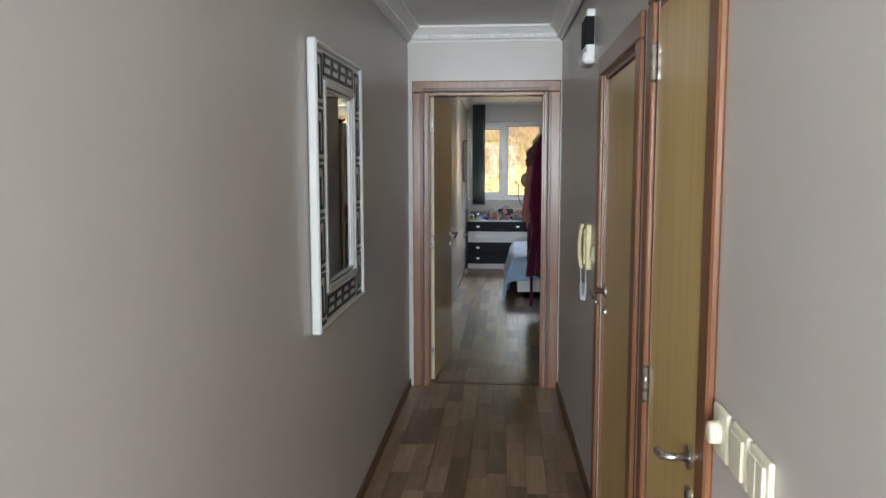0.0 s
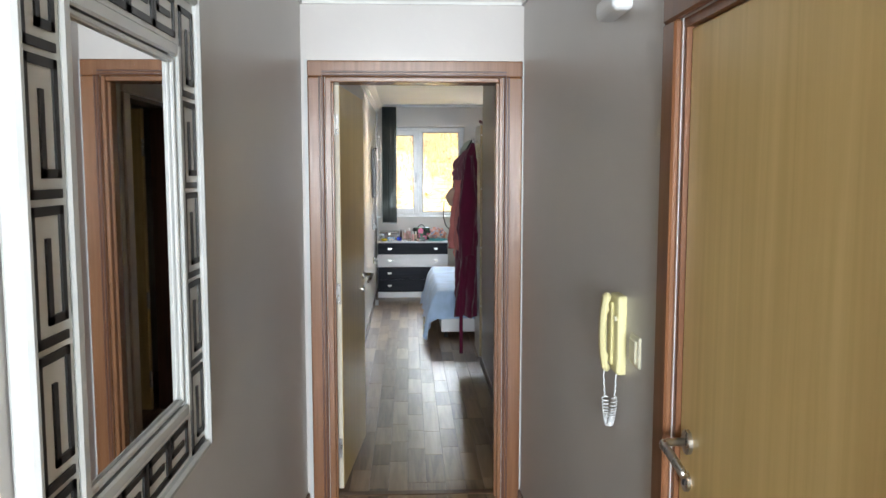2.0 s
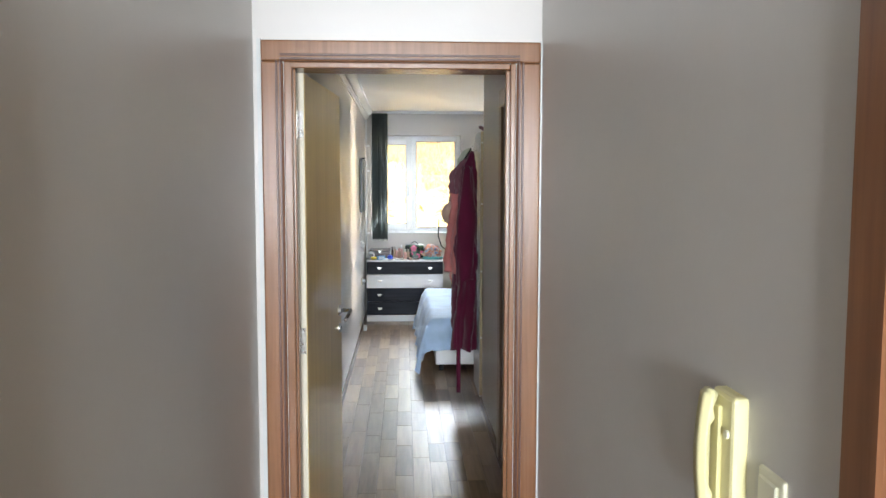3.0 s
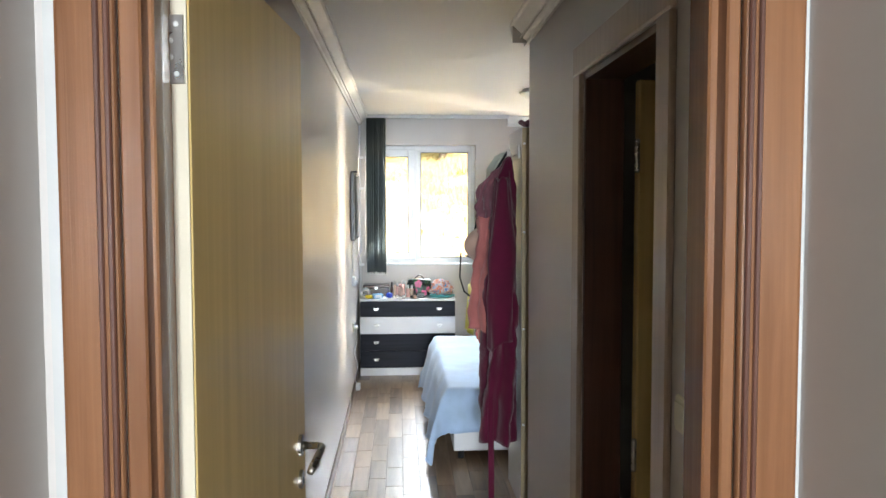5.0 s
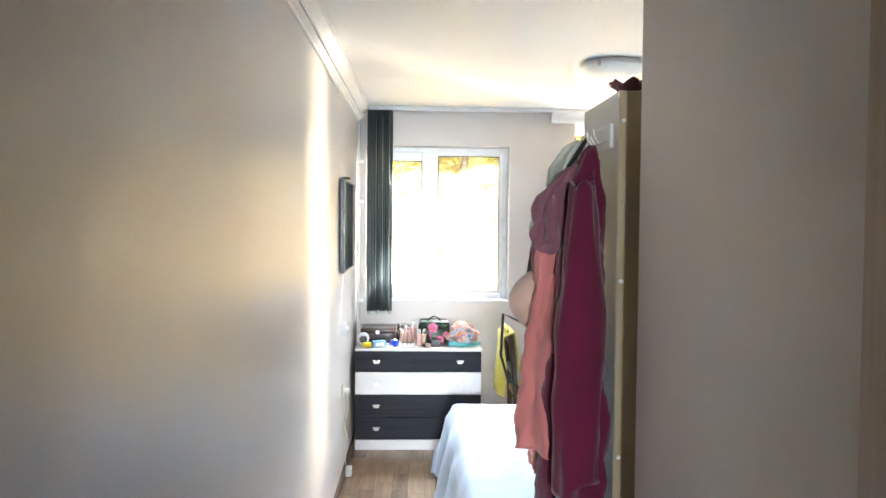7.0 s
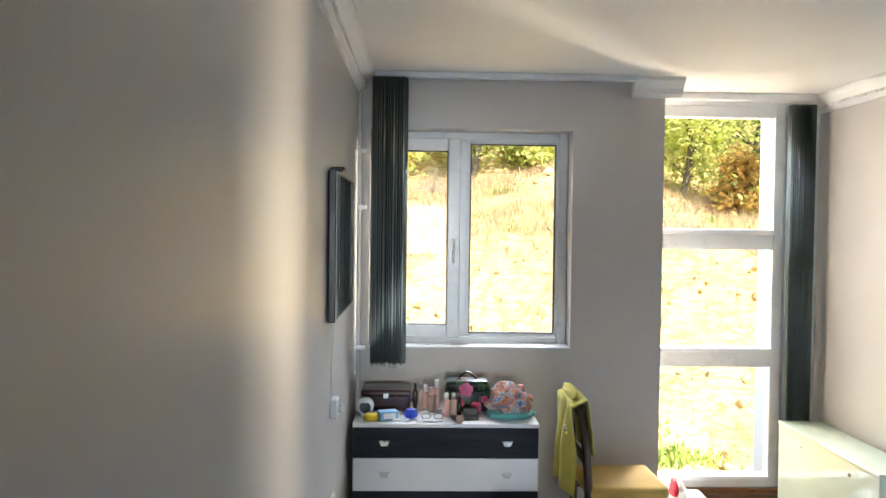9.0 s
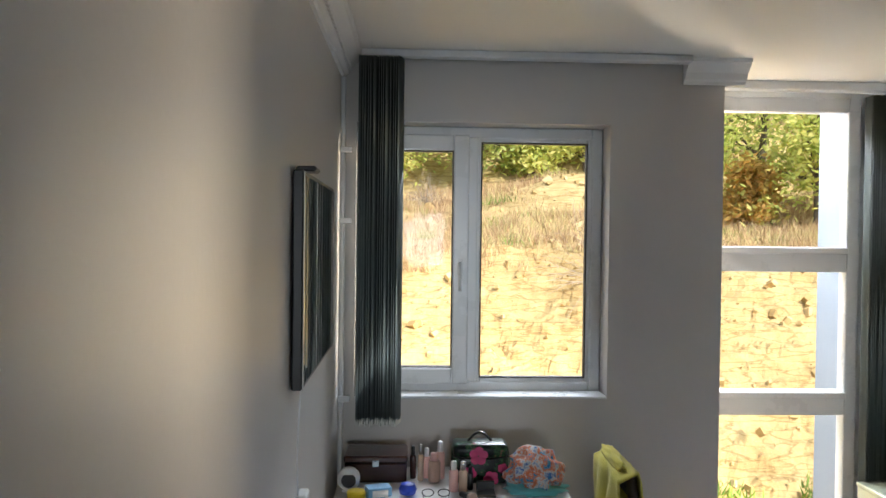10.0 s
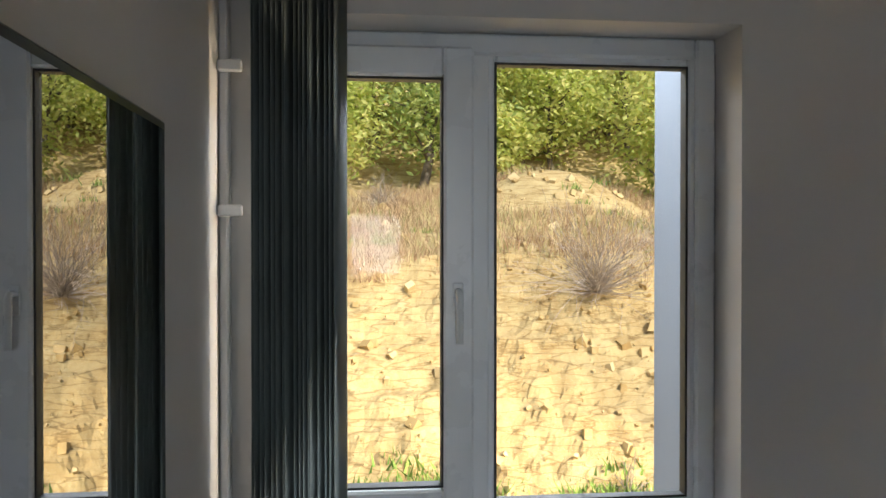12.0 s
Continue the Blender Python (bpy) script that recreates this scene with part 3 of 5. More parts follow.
leaf = part("leaf", box(B(), -0.022, 0.012, 0.01, 0.0175, 0.815, DT - 0.02, 0.004, swing), M_OAK, d, "pale oak-veneer door leaf")
part("leaf_edge", box(B(), -0.02, 0.009, 0.012, 0.0155, 0.0125, DT - 0.022, 0, swing), M_EDGE, leaf, "cream edge band")
hw = swing @ Vector((0.0175, 0.745, 1.0))
ow = (swing.to_3x3() @ Vector((1, 0, 0)))
aw = (swing.to_3x3() @ Vector((0, -1, 0)))
lever(leaf, hw, ow, aw)
for z in (0.22, 1.0, 1.82):
    hp = part("hinge_plate", box(B(), -0.03, 0.003, z - 0.05, 0.013, 0.0085, z + 0.05, 0.001, swing), M_STEEL, leaf, "flat steel hinge plate")
    for k in (-0.036, -0.012, 0.012, 0.036):
        xx = 0.002 if abs(k) > 0.02 else -0.006
        part("screw", tube(B(), [swing @ Vector((xx, 0.0035, z + k)), swing @ Vector((xx, 0.0018, z + k))], [0.0045, 0.0035], 10), M_SILVER, hp)

# doorway of the dark side room
d = thing("door_4", (RP, (P0 + P1) / 2, 0), "dark side-room doorway with its door standing open inwards", "door")
d["kind"] = "structure"
casing_y(d, RP, -1, P0, P1, PT, 0.1, M_CASE3)
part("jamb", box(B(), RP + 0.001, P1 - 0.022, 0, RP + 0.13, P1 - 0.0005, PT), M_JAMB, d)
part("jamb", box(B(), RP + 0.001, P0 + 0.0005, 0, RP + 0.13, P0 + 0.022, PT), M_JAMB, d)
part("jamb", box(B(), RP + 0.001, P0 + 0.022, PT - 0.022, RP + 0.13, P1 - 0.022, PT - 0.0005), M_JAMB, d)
swing = Matrix.Translation((RP + 0.16, P1 - 0.035, 0)) @ pose(0, 0, 0, 0, 0, 4)
leaf = part("leaf", box(B(), 0.004, -0.04, 0.01, 0.70, 0.0, PT - 0.03, 0.004, swing), M_OAK, d, "oak-veneer door leaf in shade")
for z in (0.22, 0.75, 1.75):
    hinge(leaf, swing @ Vector((-0.004, -0.045, z)), (0, -1, 0), 0.11)

# ---- windows ----
def bar(bm, x0, z0, x1, z1, y0, y1, r=0.006):
    box(bm, x0, y0, z0, x1, y1, z1, r)

def frame_rect(name, parent, x0, x1, z0, z1, w, y0, y1, mat, label="", r=0.006):
    """Four bars round a rectangle, joined into one welded frame."""
    bm = B()
    bar(bm, x0, z0, x0 + w, z1, y0, y1, r)
    bar(bm, x1 - w, z0, x1, z1, y0, y1, r)
    bar(bm, x0 + w, z0, x1 - w, z0 + w, y0, y1, r)
    bar(bm, x0 + w, z1 - w, x1 - w, z1, y0, y1, r)
    return part(name, bm, mat, parent, label)

wdw = thing("window_1", ((WX0 + WX1) / 2, YW0 + 0.12, WZ0), "white plastic window with one narrow and one wide pane", "window")
wdw["kind"] = "structure"
fy0, fy1 = YW0 + 0.13, YW0 + 0.20
frame_rect("window_frame", wdw, WX0 + 0.001, WX1 - 0.001, WZ0 + 0.001, WZ1 - 0.001, 0.05, fy0, fy1, M_PVC, "white plastic frame")
part("mullion", box(B(), 0.11, fy0 + 0.002, WZ0 + 0.05, 0.172, fy1, WZ1 - 0.05, 0.004), M_PVC, wdw)
sash = frame_rect("sash", wdw, WX0 + 0.035, 0.133, WZ0 + 0.042, WZ1 - 0.038, 0.07, fy0 - 0.018, fy1 - 0.02, M_PVC, "opening sash")
frame_rect("gasket", sash, WX0 + 0.104, 0.064, WZ0 + 0.111, WZ1 - 0.107, 0.006, fy0 + 0.0, fy1 - 0.03, M_GASKET, "", 0.001)
g = part("pane", box(B(), WX0 + 0.10, fy0 + 0.02, WZ0 + 0.108, 0.067, fy0 + 0.024, WZ1 - 0.104), M_GLASS, sash, "clear glass")
hd = part("window_handle", box(B(), 0.082, fy0 - 0.024, 1.52, 0.108, fy0 - 0.018, 1.59, 0.003), M_PVC, sash, "white window handle")
part("grip", tube(B(), [(0.095, fy0 - 0.024, 1.57), (0.095, fy0 - 0.05, 1.57), (0.095, fy0 - 0.056, 1.56), (0.095, fy0 - 0.058, 1.45)], [0.008, 0.008, 0.009, 0.008], 10), M_PVC, hd, "", True)
frame_rect("bead", wdw, 0.166, WX1 - 0.045, WZ0 + 0.045, WZ1 - 0.045, 0.022, fy0 + 0.012, fy1 - 0.01, M_PVC)
frame_rect("gasket", wdw, 0.187, WX1 - 0.065, WZ0 + 0.065, WZ1 - 0.065, 0.006, fy0 + 0.016, fy1 - 0.02, M_GASKET, "", 0.001)
part("pane", box(B(), 0.178, fy0 + 0.03, WZ0 + 0.06, WX1 - 0.06, fy0 + 0.034, WZ1 - 0.06), M_GLASS, wdw, "clear glass")
part("window_sill", box(B(), WX0 + 0.001, YW0 - 0.006, WZ0 + 0.0005, WX1 - 0.001, fy0 - 0.0005, WZ0 + 0.012, 0.003), M_PVC, wdw, "white sill")
for ob in wdw.children_recursive:
    if ob.name.startswith("pane"):
        ob.visible_shadow = False

wdw = thing("window_2", (1.75, YN, 0), "tall white niche glazing with two cross rails", "window")
wdw["kind"] = "structure"
NXR = RR
for x0, x1 in ((NX + 0.001, NX + 0.07), (2.05, 2.115)):
    part("post", box(B(), x0, YN, 0.08, x1, YN + 0.07, H - 0.03, 0.005), M_PVC, wdw, "white plastic post")
part("end_panel", box(B(), 2.116, YN + 0.01, 0.08, NXR - 0.001, YN + 0.06, H - 0.03, 0.004), M_PVC, wdw)
for z0, z1 in ((0.08, 0.16), (0.82, 0.94), (1.535, 1.66), (2.33, 2.43)):
    rl = part("cross_rail", box(B(), NX + 0.07, YN - 0.004, z0, 2.05, YN + 0.066, z1, 0.005), M_PVC, wdw, "white cross rail")
    part("rail_lip", box(B(), NX + 0.07, YN - 0.02, z1 - 0.035, 2.05, YN - 0.004, z1 - 0.004, 0.003), M_PVC, rl)
for z0, z1 in ((0.15, 0.83), (0.93, 1.545), (1.65, 2.34)):
    g = part("pane", box(B(), NX + 0.06, YN + 0.03, z0, 2.06, YN + 0.034, z1), M_GLASS, wdw, "clear glass")
    g.visible_shadow = False
part("sill_board", box(B(), NX + 0.001, YN - 0.03, 0.0, NXR - 0.001, YN + 0.07, 0.08, 0.004), M_CASE, wdw, "brown wooden sill board")

# blind rails and vertical blinds
def vertical_blind(name, x0, x1, y, ztop, zbot, n, label):
    b = thing(name, ((x0 + x1) / 2, y, zbot), label, "vertical blind")
    for i in range(n):
        u = (i + 0.5) / n
        x = x0 + (x1 - x0) * u
        bm = B()
        jz = random.uniform(-0.008, 0.008)
        a = radians(82 + random.uniform(-7, 7))
        w = 0.045
        def fn(s, t, x=x, a=a, jz=jz):
            q = (s - 0.5) * 2 * w
            c = 0.006 * math.cos((s - 0.5) * math.pi)
            return Vector((x + q * math.cos(a) + c, y + q * math.sin(a), zbot + 0.02 + jz + (ztop - zbot - 0.02 - jz) * t))
        sheet(bm, fn, 4, 1, 0.001)
        s = part("slat", bm, M_BLIND, b, "", True)
        part("weight", box(B(), -0.004, -w + 0.006, 0, 0.004, w - 0.006, 0.028, 0.002, Matrix.Translation((x, y, zbot + jz)) @ pose(0, 0, 0, 0, 0, math.degrees(a) - 90)), M_SILVER, s, "grey weight clip")
    return b
vertical_blind("vertical_blind", -0.345, -0.165, 10.62, H - 0.032, 0.905, 18, "dark grey-green vertical blind drawn aside")
vertical_blind("vertical_blind", 2.095, 2.25, YN - 0.085, H - 0.06, 0.12, 12, "dark grey vertical blind drawn aside in the niche")
single("blind_rail", box(B(), RL + 0.09, 10.59, H - 0.03, 1.044, 10.65, H - 0.001, 0.004), M_RAIL, "white enamelled vertical blind rail under the ceiling", "blind rail", (0.3, 10.62, H))
single("blind_rail", box(B(), NX + 0.095, YN - 0.12, H - 0.042, RR - 0.086, YN - 0.05, H - 0.001, 0.004), M_RAIL, "white enamelled blind rail in the niche", "blind rail", (1.75, YN - 0.08, H))

# ---- corridor things ----
MY0, MY1, MZ0, MZ1 = 1.212, 2.055, 0.965, 1.975
MX = XL + 0.004
IW, IH = 0.155, 0.135
m = thing("wall_mirror", (XL, (MY0 + MY1) / 2, MZ0), "tall wall mirror in a white frame with black key pattern", "mirror")
iy0, iy1, iz0, iz1 = MY0 + IW, MY1 - IW, MZ0 + IH, MZ1 - IH
def ring_frame(bm, y0, y1, z0, z1, w, x0, x1, r):
    box(bm, x0, y0, z0, x1, y0 + w, z1, r)
    box(bm, x0, y1 - w, z0, x1, y1, z1, r)
    box(bm, x0, y0 + w, z0, x1, y1 - w, z0 + w, r)
    box(bm, x0, y0 + w, z1 - w, x1, y1 - w, z1, r)
    return bm
part("outer_frame", ring_frame(B(), MY0, MY1, MZ0, MZ1, 0.02, MX, MX + 0.034, 0.006), M_FRAMEW, m, "white lacquered outer frame")
fr = B()
box(fr, MX, MY0 + 0.02, MZ0 + 0.02, MX + 0.02, iy0, MZ1 - 0.02)
box(fr, MX, iy1, MZ0 + 0.02, MX + 0.02, MY1 - 0.02, MZ1 - 0.02)
box(fr, MX, iy0, MZ0 + 0.02, MX + 0.02, iy1, iz0)
box(fr, MX, iy0, iz1, MX + 0.02, iy1, MZ1 - 0.02)
band = part("pattern_band", fr, M_SILVER, m, "silver grey band")
part("inner_frame", ring_frame(B(), iy0 - 0.012, iy1 + 0.012, iz0 - 0.012, iz1 + 0.012, 0.026, MX + 0.0205, MX + 0.029, 0.004), M_FRAMEW, m, "white inner frame")
part("inner_bead", ring_frame(B(), iy0 + 0.0145, iy1 - 0.0145, iz0 + 0.0145, iz1 - 0.0145, 0.012, MX + 0.0125, MX + 0.021, 0.003), M_FRAMEW, m)
part("mirror_glass", box(B(), MX + 0.004, iy0, iz0, MX + 0.012, iy1, iz1), M_MIRROR, m, "clear mirror glass")
KX = MX + 0.0205
def key_motif(c, e, f, a, b):
    """One meander: bars in the plane of the frame. c: its middle; e, f: unit ways; a, b: its lengths along them."""
    bm = B()
    t = 0.0062
    def br(u0, v0, u1, v1):
        p = Vector(c) + Vector(e) * (u0 * a) + Vector(f) * (v0 * b)
        q = Vector(c) + Vector(e) * (u1 * a) + Vector(f) * (v1 * b)
        lo = Vector((min(p.x, q.x), min(p.y, q.y), min(p.z, q.z)))
        hi = Vector((max(p.x, q.x), max(p.y, q.y), max(p.z, q.z)))
        box(bm, KX - 0.0004, lo.y - t, lo.z - t, KX + 0.003, hi.y + t, hi.z + t)
    br(-0.5, -0.5, 0.4, -0.5)
    br(0.4, -0.5, 0.4, 0.5)
    br(0.4, 0.5, -0.36, 0.5)
    br(-0.36, 0.5, -0.36, 0.0)
    br(-0.36, 0.0, 0.18, 0.0)
    br(-0.5, -0.5, -0.5, 0.5)
    return bm
nz = 5
for yc in ((MY0 + 0.02 + iy0 - 0.012) / 2, (MY1 - 0.02 + iy1 + 0.012) / 2):
    step = (MZ1 - MZ0 - 0.05) / nz
    for i in range(nz):
        part("key_pattern", key_motif((0, yc, MZ0 + 0.025 + (i + 0.5) * step), (0, 0, 1), (0, 1, 0), step * 0.985, 0.084), M_KEY, band)
ny = 4
for zc in ((MZ0 + 0.02 + iz0 - 0.012) / 2, (MZ1 - 0.02 + iz1 + 0.012) / 2):
    step = (iy1 - iy0 - 0.0) / ny
    for i in range(ny):
        part("key_pattern", key_motif((0, iy0 + (i + 0.5) * step, zc), (0, 1, 0), (0, 0, 1), step * 0.985, 0.066), M_KEY, band)

# door phone
PY, PZ = 2.31, 1.06
ph = thing("door_phone", (XR, PY, PZ), "cream plastic door phone with a coiled white cord", "intercom")
base = part("base", box(B(), XR - 0.03, PY - 0.046, PZ, XR - 0.0005, PY + 0.042, PZ + 0.212, 0.008, seg=2), M_CREAM, ph)
part("button", tube(B(), [(XR - 0.03, PY - 0.026, PZ + 0.15), (XR - 0.034, PY - 0.026, PZ + 0.15)], 0.007, 12), M_SWITCH, base)
part("cradle", box(B(), XR - 0.036, PY - 0.005, PZ + 0.02, XR - 0.0295, PY + 0.04, PZ + 0.19, 0.004), M_CREAM, base)
def handset_bar():
    """A bowed bar that swells into an ear end and a mouth end."""
    bm = B()
    box(bm, -0.5, -0.5, -0.5, 0.5, 0.5, 0.5)
    bmesh.ops.subdivide_edges(bm, edges=[e for e in bm.edges if abs(e.verts[0].co.z - e.verts[1].co.z) > 0.5], cuts=14)
    for v in bm.verts:
        u = v.co.z * 2
        end = max(0.0, (abs(u) - 0.62) / 0.38) ** 0.5 if abs(u) > 0.62 else 0.0
        front = XR - 0.062 + 0.010 * u * u
        back = XR - 0.046 + 0.012 * end
        v.co = Vector((front if v.co.x < 0 else back, PY + 0.018 + v.co.y * 0.038, PZ + 0.106 + u * 0.106))
    bmesh.ops.bevel(bm, geom=[e for e in bm.edges if e.calc_face_angle(0) > 0.6], offset=0.005, segments=2, affect="EDGES")
    return bm
part("handset", handset_bar(), M_CREAM, ph, "cream bowed handset", True)
pts = []
for i in range(241):
    u = i / 240
    yy = PY + 0.03 - 0.05 * u
    zz = PZ + 0.002 - 0.15 * math.sin(math.pi * u) ** 0.6
    a = i * 2 * math.pi / 6.5
    k = 0.0085 if 0.1 < u < 0.92 else 0.001
    pts.append((XR - 0.045 + 0.02 * u + k * math.cos(a), yy + k * math.sin(a), zz))
part("cord", tube(B(), pts, 0.0018, 5), M_WHITE, ph, "coiled white cord", True)

def wall_switch(at, label, rocker=1, size=0.08, m=M_SWITCH):
    s = thing("light_switch", at, label, "switch")
    x, y, z = at
    h = size / 2
    part("plate", box(B(), x - 0.011, y - h, z - h, x - 0.0005, y + h, z + h, 0.006, seg=2), m, s)
    w = (size - 0.022) / rocker
    for i in range(rocker):
        yy = y - h + 0.011 + i * w
        part("rocker", box(B(), x - 0.0165, yy + 0.0008, z - h + 0.011, x - 0.011, yy + w - 0.0008, z + h - 0.011, 0.003), m, s)
    return s
wall_switch((XR, 2.178, 1.148), "ivory plastic light switch beside the door phone")
SZ_ = 1.072
s = thing("wall_dimmer", (XR, 0.0, SZ_), "ivory plastic dimmer plate with a round knob", "switch")
part("plate", box(B(), XR - 0.012, -0.046, SZ_ - 0.046, XR - 0.0005, 0.046, SZ_ + 0.046, 0.011, seg=3), M_SWITCH, s, "", True)
part("knob", tube(B(), [(XR - 0.012, 0.0, SZ_), (XR - 0.03, 0.0, SZ_), (XR - 0.032, 0.0, SZ_)], [0.022, 0.02, 0.017], 20), M_SWITCH, s, "", True)
wall_switch((XR, -0.115, SZ_), "ivory plastic light switch in a row of three", 1, 0.092)
wall_switch((XR, -0.222, SZ_), "ivory plastic double light switch in a row of three", 2, 0.092)

bl = thing("alarm_siren", (XR, 2.36, 2.0), "white wall box with a dark window and rounded foot", "alarm box")
part("body", box(B(), XR - 0.045, 2.27, 2.03, XR - 0.0005, 2.46, 2.25, 0.01, seg=2), M_WHITE, bl)
part("dark_window", box(B(), XR - 0.049, 2.266, 2.09, XR - 0.008, 2.464, 2.215, 0.002), M_DARKPANE, bl, "dark translucent window")
part("foot", box(B(), XR - 0.06, 2.27, 2.005, XR - 0.0005, 2.46, 2.06, 0.018, seg=3), M_WHITE, bl)

# ---- bedroom things ----
# passage wall switch
wall_switch((RP, 4.565, 1.13), "ivory plastic light switch on the passage wall", 1, 0.08)

# television
TY0, TY1, TZ0, TZ1 = 9.32, 10.12, 1.297, 1.852
TURNED = Matrix.Translation((RL + 0.058, TY0, 0)) @ pose(0, 0, 0, 0, 0, 0.3) @ Matrix.Translation((-RL - 0.058, -TY0, 0))
tv = thing("television", (RL, 9.7, TZ0), "black flat television mounted on the greige wall", "television")
part("bracket", box(B(), RL + 0.0005, 9.5, 1.45, RL + 0.008, 9.75, 1.7, 0.003), M_BLACK, tv)
tb = part("body", box(B(), RL + 0.006, TY0, TZ0, RL + 0.033, TY1, TZ1, 0.004, TURNED), M_BLACK, tv, "black case")
part("screen", box(B(), RL + 0.0332, TY0 + 0.014, TZ0 + 0.014, RL + 0.035, TY1 - 0.014, TZ1 - 0.014, 0, TURNED), M_SCREEN, tv, "dark glossy screen")
part("bezel_strip", box(B(), RL + 0.0333, TY0 + 0.004, TZ0 + 0.006, RL + 0.0355, TY0 + 0.008, TZ1 - 0.006, 0, TURNED), M_SILVER, tv, "thin bright bezel edge")
part("camera_clip", box(B(), RL + 0.008, TY0 + 0.03, TZ1 - 0.002, RL + 0.06, TY0 + 0.12, TZ1 + 0.012, 0.005), M_BLACK, tv)
pts = [(RL + 0.02, 9.40, TZ0), (RL + 0.012, 9.42, 1.2), (RL + 0.006, 9.44, 1.08), (RL + 0.006, 9.46, 0.98)]
single("television_cable", tube(B(), pts, 0.0025, 6), M_WHITE, "thin white cable hanging on the wall", "cable", (RL, 9.43, 0.98), smooth=True)
sk = thing("wall_socket", (RL, 9.48, 0.95), "white plastic socket box on the wall", "socket")
part("plate", box(B(), RL + 0.0005, 9.45, 0.915, RL + 0.03, 9.52, 0.99, 0.005), M_WHITE, sk)
part("plug", tube(B(), [(RL + 0.03, 9.485, 0.95), (RL + 0.045, 9.485, 0.95)], 0.017, 14), M_WHITE, sk)
sk = thing("wall_socket", (RL, 9.55, 0.55), "ivory plastic wall socket low on the wall", "socket")
part("plate", box(B(), RL + 0.0005, 9.51, 0.515, RL + 0.012, 9.59, 0.595, 0.005), M_SWITCH, sk)
part("plug", tube(B(), [(RL + 0.012, 9.55, 0.555), (RL + 0.045, 9.55, 0.555)], 0.017, 14), M_WHITE, sk)
pts = [(RL + 0.03, 9.56, 0.54)] + [(RL + 0.022 + 0.012 * math.sin(i * 1.3), 9.58 + 0.02 * i * 0.5, 0.5 - 0.048 * i) for i in range(1, 10)] + [(RL + 0.04, 9.63, 0.03)]
single("power_cable", tube(B(), pts, 0.003, 6), M_WHITE, "white power cable running down to the floor", "cable", (RL + 0.03, 9.6, 0), smooth=True)
single("power_adapter", box(B(), RL + 0.018, 9.60, 0, RL + 0.055, 9.67, 0.055, 0.006, seg=2), M_WHITE, "white power adapter on the floor", "adapter", (RL + 0.035, 9.63, 0))
pp = thing("cable_duct", (RL, 10.69, 0), "white cable duct in the corner", "cable duct")
part("duct", box(B(), RL + 0.0005, 10.68, 0.06, RL + 0.02, 10.7195, H - 0.1, 0.004), M_RAIL, pp)
for z in (1.0, 1.75, 2.05):
    part("clip", box(B(), RL - 0.0, 10.66, z - 0.012, RL + 0.05, 10.68, z + 0.012, 0.003), M_WHITE, pp)

# chest of drawers
DX0, DX1, DY0, DY1, DZ = -0.397, 0.488, 10.185, 10.66, 0.715
ch = thing("chest_of_drawers", ((DX0 + DX1) / 2, (DY0 + DY1) / 2, 0), "white chest with black and white drawer fronts", "chest of drawers")
part("side_panel", box(B(), DX0, DY0 + 0.02, 0, DX0 + 0.016, DY1, DZ - 0.018, 0.001), M_DRAWW, ch)
part("side_panel", box(B(), DX1 - 0.016, DY0 + 0.02, 0, DX1, DY1, DZ - 0.018, 0.001), M_DRAWW, ch)
part("back_panel", box(B(), DX0 + 0.016, DY1 - 0.006, 0.02, DX1 - 0.016, DY1, DZ - 0.018), M_DRAWW, ch)
part("top_panel", box(B(), DX0 - 0.002, DY0 - 0.004, DZ - 0.018, DX1 + 0.002, DY1, DZ, 0.002), M_DRAWW, ch, "white top")
part("plinth", box(B(), DX0 + 0.001, DY0 + 0.001, 0.0, DX1 - 0.001, DY0 + 0.02, 0.07, 0.001), M_DRAWW, ch, "white plinth")
zz = [0.0725, 0.23, 0.39, 0.55, DZ - 0.02]
for i in range(4):
    white = i == 2
    dr = part("drawer", box(B(), DX0 + 0.001, DY0 + 0.0005, zz[i] + 0.0015, DX1 - 0.001, DY0 + 0.019, zz[i + 1] - 0.0015, 0.0015), M_DRAWW if white else M_DRAWB, ch, "white drawer front" if white else "black wood-grain drawer front")
    for hx in (DX0 + 0.15, DX1 - 0.15):
        zc = (zz[i] + zz[i + 1]) / 2
        bm = B()
        w = 0.028
        vs = []
        for yy in (DY0 - 0.0, DY0 - 0.018):
            k = 1.0 if yy == DY0 else 0.8
            vs.append([bm.verts.new((hx + sx * w * k, yy, zc + sz)) for sx, sz in ((-1, 0.011), (1, 0.011), (0.62, -0.011), (-0.62, -0.011))])
        for k in range(4):
            bm.faces.new((vs[0][k], vs[0][(k + 1) % 4], vs[1][(k + 1) % 4], vs[1][k]))
        bm.faces.new(vs[1])
        bm.faces.new(vs[0][::-1])
        part("handle", bm, M_STEEL, dr, "small cupped metal handle")

# things on the chest
T = DZ + 0.0005
jb = thing("jewellery_box", (-0.255, 10.52, T), "dark polished wooden box on the chest", "box")
part("body", box(B(), -0.375, 10.44, T, -0.13, 10.62, T + 0.075, 0.004), M_BOXD, jb)
part("lid", box(B(), -0.378, 10.437, T + 0.077, -0.127, 10.623, T + 0.105, 0.006), M_BOXD, jb)
part("clasp", box(B(), -0.265, 10.433, T + 0.065, -0.24, 10.44, T + 0.09, 0.001), M_STEEL, jb)
mk = thing("table_mirror", (-0.35, 10.33, T), "small round white table mirror on the chest", "mirror")
part("rim", tube(B(), [(-0.35, 10.33, T + 0.045), (-0.35, 10.36, T + 0.048)], 0.042, 24), M_WHITE, mk, "", True)
